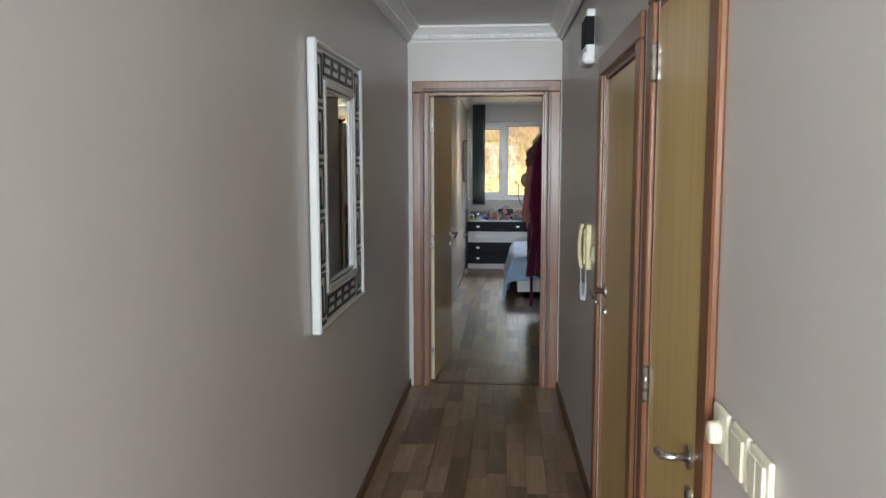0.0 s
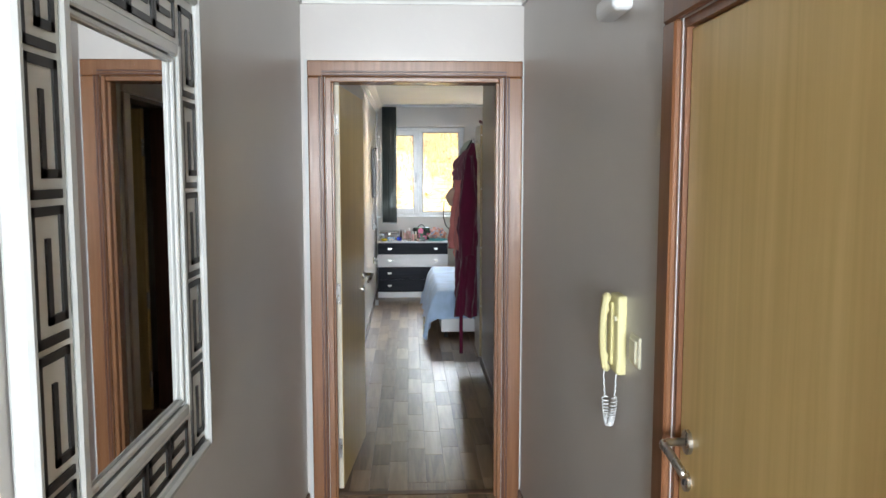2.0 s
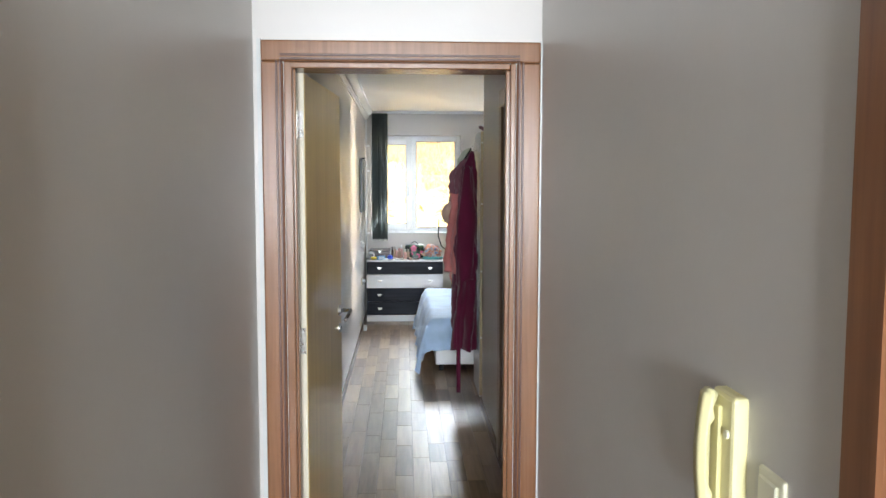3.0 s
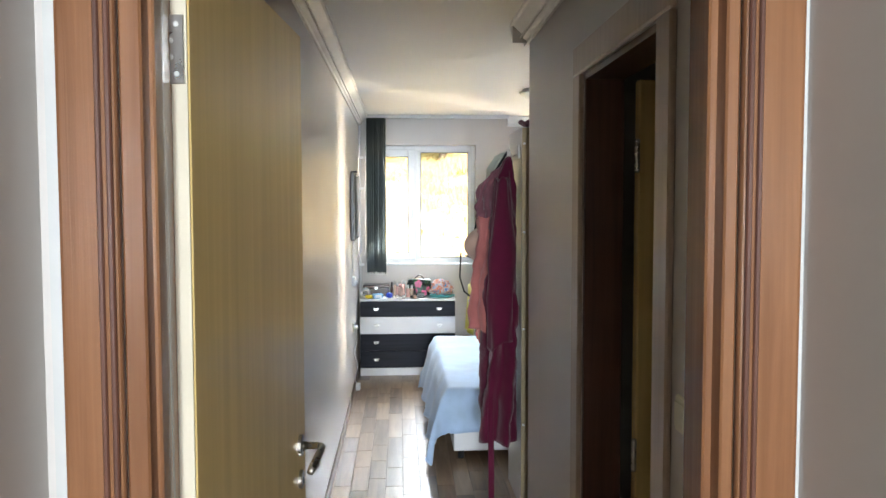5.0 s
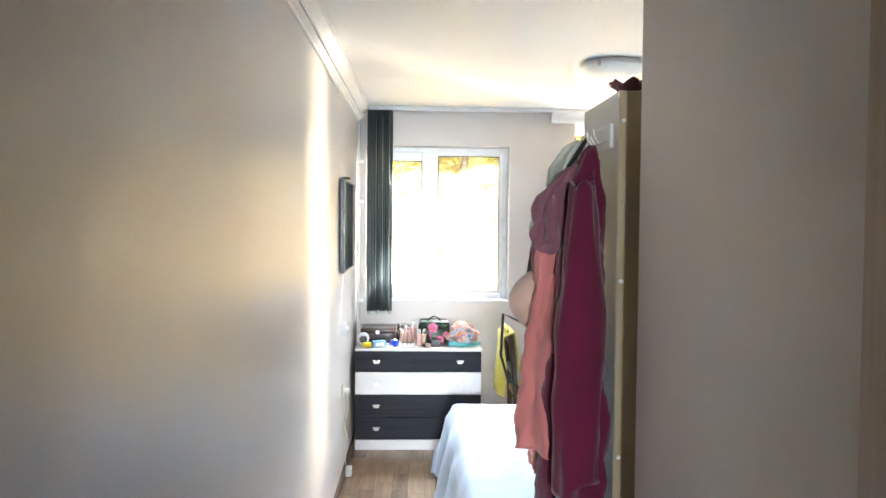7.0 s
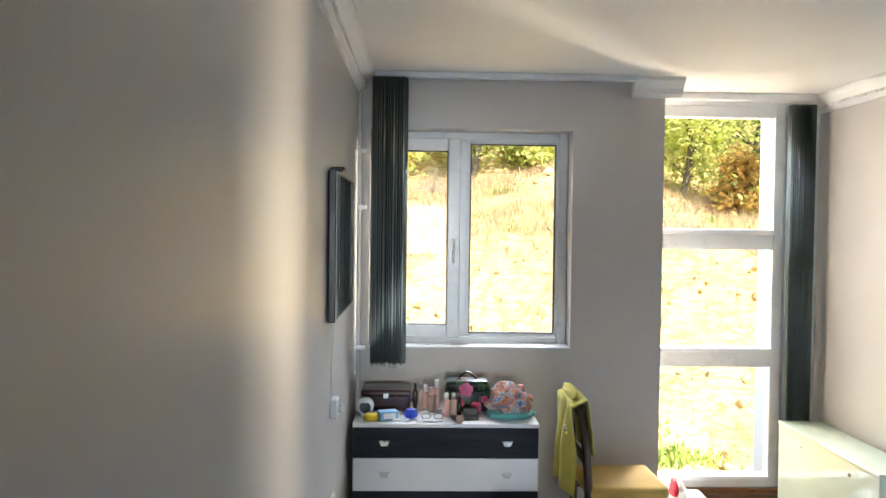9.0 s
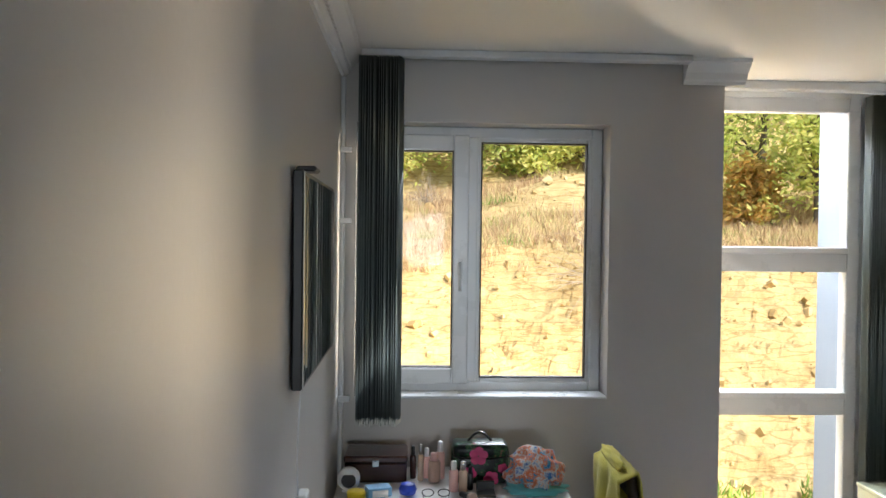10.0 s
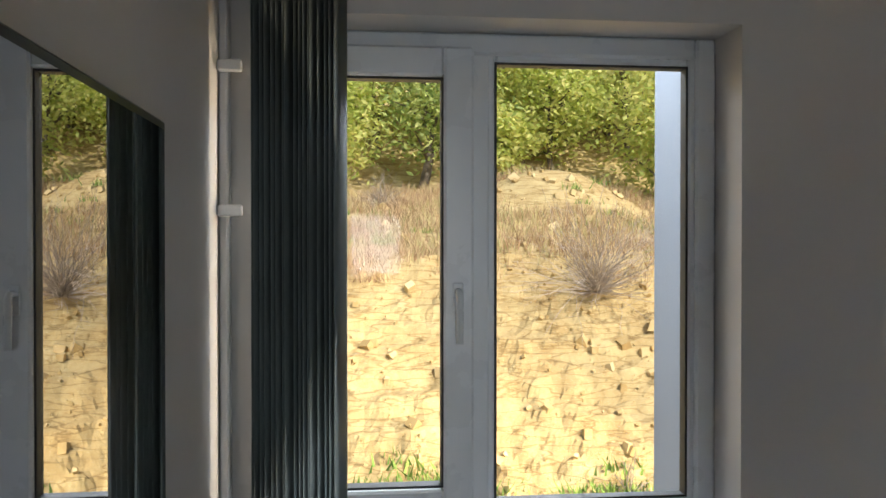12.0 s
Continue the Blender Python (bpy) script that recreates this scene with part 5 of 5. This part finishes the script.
# iron on a small stool in the niche
st = thing("white_shelf", (1.42, 11.0, 0), "low white shelf in the niche", "shelf")
part("top", box(B(), 1.26, 10.85, 0.07, 1.60, 11.12, 0.09, 0.003), M_DRAWW, st)
for x in (1.28, 1.58):
    part("side", box(B(), x - 0.009, 10.86, 0, x + 0.009, 11.11, 0.0695), M_DRAWW, st)
ir = thing("clothes_iron", (1.43, 10.98, 0.0905), "white and red clothes iron with a looped cord", "iron")
bm = B()
def hull(bm, at, L, W, Hh, k0, k1):
    g = []
    for j in range(7):
        t = j / 6
        ring = []
        for i in range(20):
            a = 2 * math.pi * i / 20
            r = 1 - 0.5 * t * t
            xx = math.cos(a)
            yy = math.sin(a) * (1 - 0.5 * max(0, xx))
            ring.append(bm.verts.new((at[0] + W * yy * r, at[1] + L * xx * r, at[2] + k0 + (k1 - k0) * t)))
        g.append(ring)
    for a, b in zip(g, g[1:]):
        for i in range(20):
            bm.faces.new((a[i], a[(i + 1) % 20], b[(i + 1) % 20], b[i]))
    bm.faces.new(g[0][::-1])
    bm.faces.new(g[-1])
    return bm
part("sole", hull(B(), (1.43, 10.98, 0.0905), 0.12, 0.06, 0, 0, 0.012), M_STEEL, ir)
part("body", hull(B(), (1.43, 10.98, 0.0905), 0.115, 0.056, 0, 0.0125, 0.075), M_WHITE, ir, "white body", True)
part("tank", hull(B(), (1.395, 10.95, 0.0905), 0.06, 0.03, 0, 0.03, 0.115), M_RED, ir, "red water tank", True)
part("handle", tube(B(), [(1.43, 10.90, 0.15), (1.43, 10.93, 0.2), (1.43, 11.0, 0.205), (1.43, 11.05, 0.155)], 0.013, 8), M_WHITE, ir, "", True)
part("cord", tube(B(), [(1.43 + 0.06 * math.sin(k * 0.7), 10.93 + 0.01 * k, 0.2 + 0.09 * math.sin(k * 0.62)) for k in range(12)], 0.004, 6), M_WHITE, ir, "looped white cord", True)

# ---- outside ----
def hill(x, y):
    """Height of the hillside."""
    n = noise.noise(Vector((x * 0.12, y * 0.12, 0)))
    b0, b1 = 16.3 + 0.5 * noise.noise(Vector((x * 0.2, 3, 0))), 19.6 + 1.1 * noise.noise(Vector((x * 0.16, 7, 0)))
    top = 1.35 + 0.35 * noise.noise(Vector((x * 0.22, 1, 0)))
    if y < b0:
        z = -1.3 + 0.12 * (y - b0)
    elif y < b1:
        u = (y - b0) / (b1 - b0)
        z = -1.3 + (top + 1.3) * (u * 0.9 + 0.1 * u * u)
        z += 0.16 * noise.noise(Vector((x * 1.1, y * 1.6, 0))) + 0.10 * (noise.noise(Vector((x * 0.9, z * 5.0, 2))))
        z += 0.06 * noise.noise(Vector((x * 4, y * 4, 0))) - 0.07 * abs(noise.noise(Vector((x * 2.2, z * 6.5, 6))))
    else:
        s = y - b1
        z = top + 0.17 * s + 0.004 * s * s + 0.25 * n * min(1, s / 3)
        z += 0.06 * noise.noise(Vector((x * 1.3, y * 1.3, 0)))
        if s > 7:
            z += 0.38 * (s - 7)
    mound = math.exp(-(((x - 3.7) / 1.5) ** 2 + ((y - 24.2) / 1.4) ** 2))
    return z + 0.75 * mound


def crumble(x, y):
    """Fine broken relief of the rock face."""
    z = hill(x, y)
    if 14.0 < y < 21.5 and -9 < x < 15:
        k = min(1.0, max(0.0, (1.6 - z) / 0.6)) * min(1.0, (y - 14.0) / 1.5)
        ph = z * 4.2 + 0.9 * noise.noise(Vector((x * 0.5, y * 0.3, 8))) + 0.25 * noise.noise(Vector((x * 2.5, y, 4)))
        fr = ph - math.floor(ph)
        z += k * (0.5 + 0.3 * noise.noise(Vector((x * 0.8, z * 2, 1)))) * (fr ** 4 - fr) / 4.2
        p = Vector((x * 3.2, y * 3.2, z * 7.5))
        d = noise.voronoi(p)[0]
        z += k * (0.06 * (d[1] - d[0]) - 0.02)
        q = noise.voronoi(p * 2.7)[0]
        z += k * 0.02 * (q[1] - q[0])
    return z


def steps(lo, a, b, hi, coarse, fine):
    out, v = [], lo
    while v < hi:
        out.append(v)
        v += fine if a <= v < b else coarse
    return out + [hi]


def ground_mesh():
    xs, ys = steps(-30, -6, 11.5, 40, 0.6, 0.055), steps(11.5, 14.5, 21.5, 75, 0.5, 0.05)
    v = [(x, y, crumble(x, y)) for x in xs for y in ys]
    n = len(ys)
    f = [(i * n + j, (i + 1) * n + j, (i + 1) * n + j + 1, i * n + j + 1) for i in range(len(xs) - 1) for j in range(n - 1)]
    m_ = bpy.data.meshes.new("ground")
    m_.from_pydata(v, [], f)
    m_.materials.append(M_ROCK)
    return m_

tagged(new("ground", ground_mesh()), "sandy hillside with bare rock and dry grass", kind="structure")
bm = B()
for a, b in (((-900, -900), (900, 11.5)), ((-900, 75), (900, 900)), ((-900, 11.5), (-30, 75)), ((40, 11.5), (900, 75))):
    zz = -2.2 if b[1] <= 11.5 else 12.0
    if a[1] == 11.5:
        zz = -2.2
    vs = [bm.verts.new((a[0], a[1], zz)), bm.verts.new((b[0], a[1], zz)), bm.verts.new((b[0], b[1], zz)), bm.verts.new((a[0], b[1], zz))]
    bm.faces.new(vs)
setting("ground_far", bm, M_GRASS, "dry grassland")

# house outside walls beside the windows
setting("wall_outer_fin", box(B(), 0.90, YW1 + 0.002, -2.2, NX - 0.142, 11.7, 2.62), M_EXT, "blue-grey rendered outer wall")
setting("wall_outer_side", box(B(), 2.24, YN + 0.165, -2.2, 2.6, 11.83, 2.44), M_EXT, "blue-grey rendered outer wall")

rs = random.Random(4)
# stones
bm_v, bm_f = [], []
def add_stone(c, r, rnd):
    base = len(bm_v)
    q = Euler((rnd.uniform(0, 6), rnd.uniform(0, 6), rnd.uniform(0, 6))).to_matrix()
    for sx in (-1, 1):
        for sy in (-1, 1):
            for sz in (-1, 1):
                p = q @ Vector((sx * r * rnd.uniform(0.7, 1.05), sy * r * rnd.uniform(0.6, 0.95), sz * r * rnd.uniform(0.45, 0.8)))
                bm_v.append((c[0] + p.x, c[1] + p.y, c[2] + p.z))
    for f in ((0, 1, 3, 2), (4, 6, 7, 5), (0, 4, 5, 1), (2, 3, 7, 6), (0, 2, 6, 4), (1, 5, 7, 3)):
        bm_f.append(tuple(base + k for k in f))
for _ in range(5200):
    x, y = rs.uniform(-7, 13), rs.uniform(15.2, 20.4)
    r = 0.008 + 0.075 * rs.random() ** 12
    add_stone((x, y, hill(x, y) - r * 0.1), r, rs)
for _ in range(900):
    x, y = rs.uniform(-7, 14), rs.uniform(20, 26)
    r = 0.03 + 0.09 * rs.random() ** 4
    add_stone((x, y, hill(x, y)), r, rs)
me = bpy.data.meshes.new("stones")
me.from_pydata(bm_v, [], bm_f)
me.materials.append(M_STONE)
tagged(new("stones", me), "loose pale angular stones on the rock face", "stones", kind="stuff")

# dry grass and weeds
def blades(name, label, cat, mat, places, rnd):
    v, f = [], []
    for (x, y), n, h, w, spread in places:
        z = hill(x, y) - 0.02
        for _ in range(n):
            a, l = rnd.uniform(0, 6.28), h * rnd.uniform(0.5, 1.15)
            bx, by = x + rnd.gauss(0, spread), y + rnd.gauss(0, spread)
            ex, ey = bx + rnd.gauss(0, 0.35) * l, by + rnd.gauss(0, 0.35) * l
            dx, dy = math.cos(a) * w, math.sin(a) * w
            k = len(v)
            v += [(bx - dx, by - dy, z), (bx + dx, by + dy, z), (ex, ey, z + l)]
            f.append((k, k + 1, k + 2))
    m_ = bpy.data.meshes.new(name)
    m_.from_pydata(v, [], f)
    m_.materials.append(mat)
    return tagged(new(name, m_), label, cat, kind="stuff")
pl = []
for _ in range(5200):
    x, y = rs.uniform(-8, 15), 19.3 + 7.5 * rs.random() ** 0.9
    if hill(x, y) < 1.15 or noise.noise(Vector((x * 0.5, y * 0.5, 4))) < -0.28 or (abs(x - 3.7) < 1.3 and abs(y - 23.7) < 1.1):
        continue
    pl.append(((x, y), 26, rs.uniform(0.10, 0.34), 0.006, 0.14))
blades("dry_grass", "tall dry straw-coloured grass on the slope", "grass", M_GRASS, pl, rs)
pl = []
for _ in range(620):
    x, y = rs.uniform(-4, 9), rs.uniform(16.3, 17.75)
    if noise.noise(Vector((x * 0.6, y * 0.6, 9))) < -0.25 + 0.35 * (y - 16.3) + 0.03 * x:
        continue
    pl.append(((x, y), 40, rs.uniform(0.08, 0.2), 0.018, 0.16))
for _ in range(60):
    x, y = rs.uniform(-4, 10), rs.uniform(20, 24)
    pl.append(((x, y), 30, rs.uniform(0.1, 0.25), 0.014, 0.14))
blades("green_weeds", "low green weeds at the foot of the rock", "weeds", M_WEED, pl, rs)

def twig_bush(at, size, n, seed, label):
    r = random.Random(seed)
    bm = B()
    x, y = at
    z = hill(x, y)
    for _ in range(n):
        a, b = r.uniform(0, 6.28), r.uniform(0.1, 1.5)
        L = size * r.uniform(0.5, 1.1)
        p = Vector((x, y, z))
        pts = [p.copy()]
        dd = Vector((math.cos(a) * math.sin(b), math.sin(a) * math.sin(b), math.cos(b)))
        for k in range(4):
            dd = (dd + Vector((r.gauss(0, 0.42), r.gauss(0, 0.42), r.gauss(0, 0.3)))).normalized()
            p = p + dd * L / 4
            pts.append(p.copy())
        tube(bm, pts, [0.006, 0.004, 0.003, 0.0025, 0.0015], 3, False)
    return single("bare_bush", bm, M_TWIG, label, "bush", (x, y, z))
twig_bush((2.95, 19.2), 1.6, 260, 2, "grey leafless bush on the edge of the rock")
twig_bush((4.4, 20.2), 0.8, 90, 3, "grey leafless bush among dry grass")
twig_bush((0.2, 24.6), 0.9, 110, 4, "brown heap of dry twigs under the trees")
twig_bush((2.6, 16.9), 0.6, 40, 5, "dry twigs lying on the rock face")

def tree(at, height, spread, leafm, seed, label, nleaf=4600, low=0.12):
    """A tree with a forked trunk, limbs and a ragged crown of many leaves."""
    r = random.Random(seed)
    x, y = at
    z = hill(x, y)
    t = thing("tree", (x, y, z), label, "tree", "trees on the hillside")
    bm = B()
    tops = []
    p = Vector((x, y, z - 0.1))
    pts = [p.copy()]
    for k in range(5):
        p = p + Vector((r.gauss(0, 0.07), r.gauss(0, 0.07), height * 0.15))
        pts.append(p.copy())
    tube(bm, pts, [height * q for q in (0.024, 0.02, 0.017, 0.014, 0.011, 0.008)], 7)
    clumps = []
    for k in range(26):
        i = r.randint(1, 5)
        a, b = r.uniform(0, 6.28), r.uniform(0.3, 1.35)
        L = spread * r.uniform(0.35, 1.0) * (1.1 - 0.1 * i)
        q = pts[i]
        e = q + Vector((math.cos(a) * math.sin(b), math.sin(a) * math.sin(b), math.cos(b) * 0.85)) * L
        mid = (q + e) / 2 + Vector((r.gauss(0, 0.1), r.gauss(0, 0.1), 0.1))
        tube(bm, [q, mid, e], [height * 0.008, height * 0.005, height * 0.002], 5, False)
        clumps += [e, mid]
    for k in range(14):
        a = r.uniform(0, 6.28)
        clumps.append(Vector((x + math.cos(a) * spread * r.uniform(0, 0.75), y + math.sin(a) * spread * r.uniform(0, 0.75), z + height * r.uniform(low, 0.95))))
    part("trunk", bm, M_BARK, t, "grey bark trunk and limbs")
    v, f = [], []
    for _ in range(nleaf):
        c = r.choice(clumps)
        s = spread * 0.22
        c = c + Vector((r.gauss(0, s), r.gauss(0, s), r.gauss(0, s * 0.8)))
        a, tl, l = r.uniform(0, 6.28), r.uniform(-0.9, 0.9), r.uniform(0.05, 0.11)
        u = Vector((math.cos(a) * math.cos(tl), math.sin(a) * math.cos(tl), math.sin(tl)))
        w = u.orthogonal().normalized()
        w = (Matrix.Rotation(r.uniform(0, 6.28), 3, u) @ w) * l * 0.42
        k = len(v)
        c = c - Vector((x, y, z))
        v += [tuple(c - u * l), tuple(c + w), tuple(c + u * l), tuple(c - w)]
        f.append((k, k + 1, k + 2, k + 3))
    m_ = bpy.data.meshes.new("crown")
    m_.from_pydata(v, [], f)
    m_.materials.append(leafm)
    cr = new("crown", m_)
    cr.parent = t
    tagged(cr, "ragged crown of small leaves")
    return t
TREES = [((6.3, 25.6), 4.0, 1.7, M_LEAFY), ((8.2, 23.2), 3.6, 1.6, M_LEAFY), ((6.9, 23.6), 1.4, 0.6, M_LEAFO), ((1.2, 26.8), 5.2, 1.7, M_LEAF), ((-0.8, 26.2), 3.4, 1.5, M_LEAFY),
         ((3.3, 28.2), 4.6, 1.8, M_LEAFY), ((-2.8, 27.0), 4.8, 1.9, M_LEAF), ((10.2, 24.0), 4.4, 1.8, M_LEAFY), ((5.0, 30.5), 5.2, 2.1, M_LEAFY), ((12.2, 25.4), 4.6, 1.9, M_LEAF), ((9.0, 27.5), 5.0, 2.0, M_LEAF), ((14.6, 26.0), 5.0, 2.0, M_LEAFO), ((-5.0, 28.0), 5.0, 2.0, M_LEAFY),
         ((4.4, 27.6), 3.2, 1.7, M_LEAFY), ((2.2, 28.6), 3.8, 1.7, M_LEAFY), ((6.6, 28.4), 4.4, 2.0, M_LEAFY), ((3.0, 27.0), 1.8, 1.0, M_LEAFY), ((0.2, 28.8), 4.6, 1.9, M_LEAFY)]
first = []
for i, (at, h, s, lm) in enumerate(TREES):
    kind_ = {"green leaves": "tree with green leaves on the hillside", "yellowing leaves": "tree with yellowing leaves on the hillside", "rusty autumn leaves": "small tree with rusty orange leaves"}[lm.name]
    first.append(tree(at, h, s, lm, 20 + i, kind_))
for k in range(70):
    x, y = rs.uniform(-12, 26), 28.5 + 20 * rs.random() ** 1.4
    x *= (y - 4) / 30
    q = rs.choice(first)
    copy_thing(q, pose(x, y, hill(x, y) - 0.1, 0, 0, rs.uniform(0, 360)))

# ---- floor planks ----
PW, PL, PH = 0.098, 0.50, 0.008
mesh_cache = {}
def plank_mesh(l):
    key = round(l, 3)
    if key not in mesh_cache:
        bm = B()
        box(bm, 0.0005, 0.0005, -PH, PW - 0.0005, l - 0.0005, 0, 0.0012)
        me_ = bpy.data.meshes.new("plank")
        bm.to_mesh(me_)
        bm.free()
        me_.materials.append(M_PLANK)
        mesh_cache[key] = me_
    return mesh_cache[key]
floor_ob = bpy.data.objects["floor"]
count = 0
vj, fj = [], []
def joined_plank(x, y, w, l):
    k = len(vj)
    e = 0.0006
    vj.extend([(x + e, y + e, 0), (x + w - e, y + e, 0), (x + w - e, y + l - e, 0), (x + e, y + l - e, 0), (x + e, y + e, -PH), (x + w - e, y + e, -PH), (x + w - e, y + l - e, -PH), (x + e, y + l - e, -PH)])
    fj.extend([(k, k + 1, k + 2, k + 3), (k, k + 4, k + 5, k + 1), (k + 1, k + 5, k + 6, k + 2), (k + 2, k + 6, k + 7, k + 3), (k + 3, k + 7, k + 4, k)])
rp = random.Random(11)
x = -0.60
while x < RR + 0.05:
    y = -5.0 + rp.uniform(0, PL)
    while y < YN:
        l = rp.choice((0.32, 0.4, 0.5, 0.62))
        near = 1.6 < y and y + l < 9.9 and x + PW < 0.68
        if near and count < 300:
            o = new("plank", plank_mesh(l))
            o.location = (x, y, 0)
            o.parent = floor_ob
            count += 1
        elif not (x + PW > XR + 0.14 and -2.3 < y + l and y < YD1) and x < (1.8 if y < 0 else 9):
            joined_plank(x, y, PW, l)
        y += l
    x += PW
x = -2.0
while x < -0.6 - PW:
    y = -5.0
    while y < -2.2:
        joined_plank(x, y, PW, 0.5)
        y += 0.5
    x += PW
me = bpy.data.meshes.new("planks")
me.from_pydata(vj, [], fj)
me.materials.append(M_PLANKS)
o = new("planks", me)
o.parent = floor_ob
tagged(o, "mixed brown laminate planks", kind="stuff")
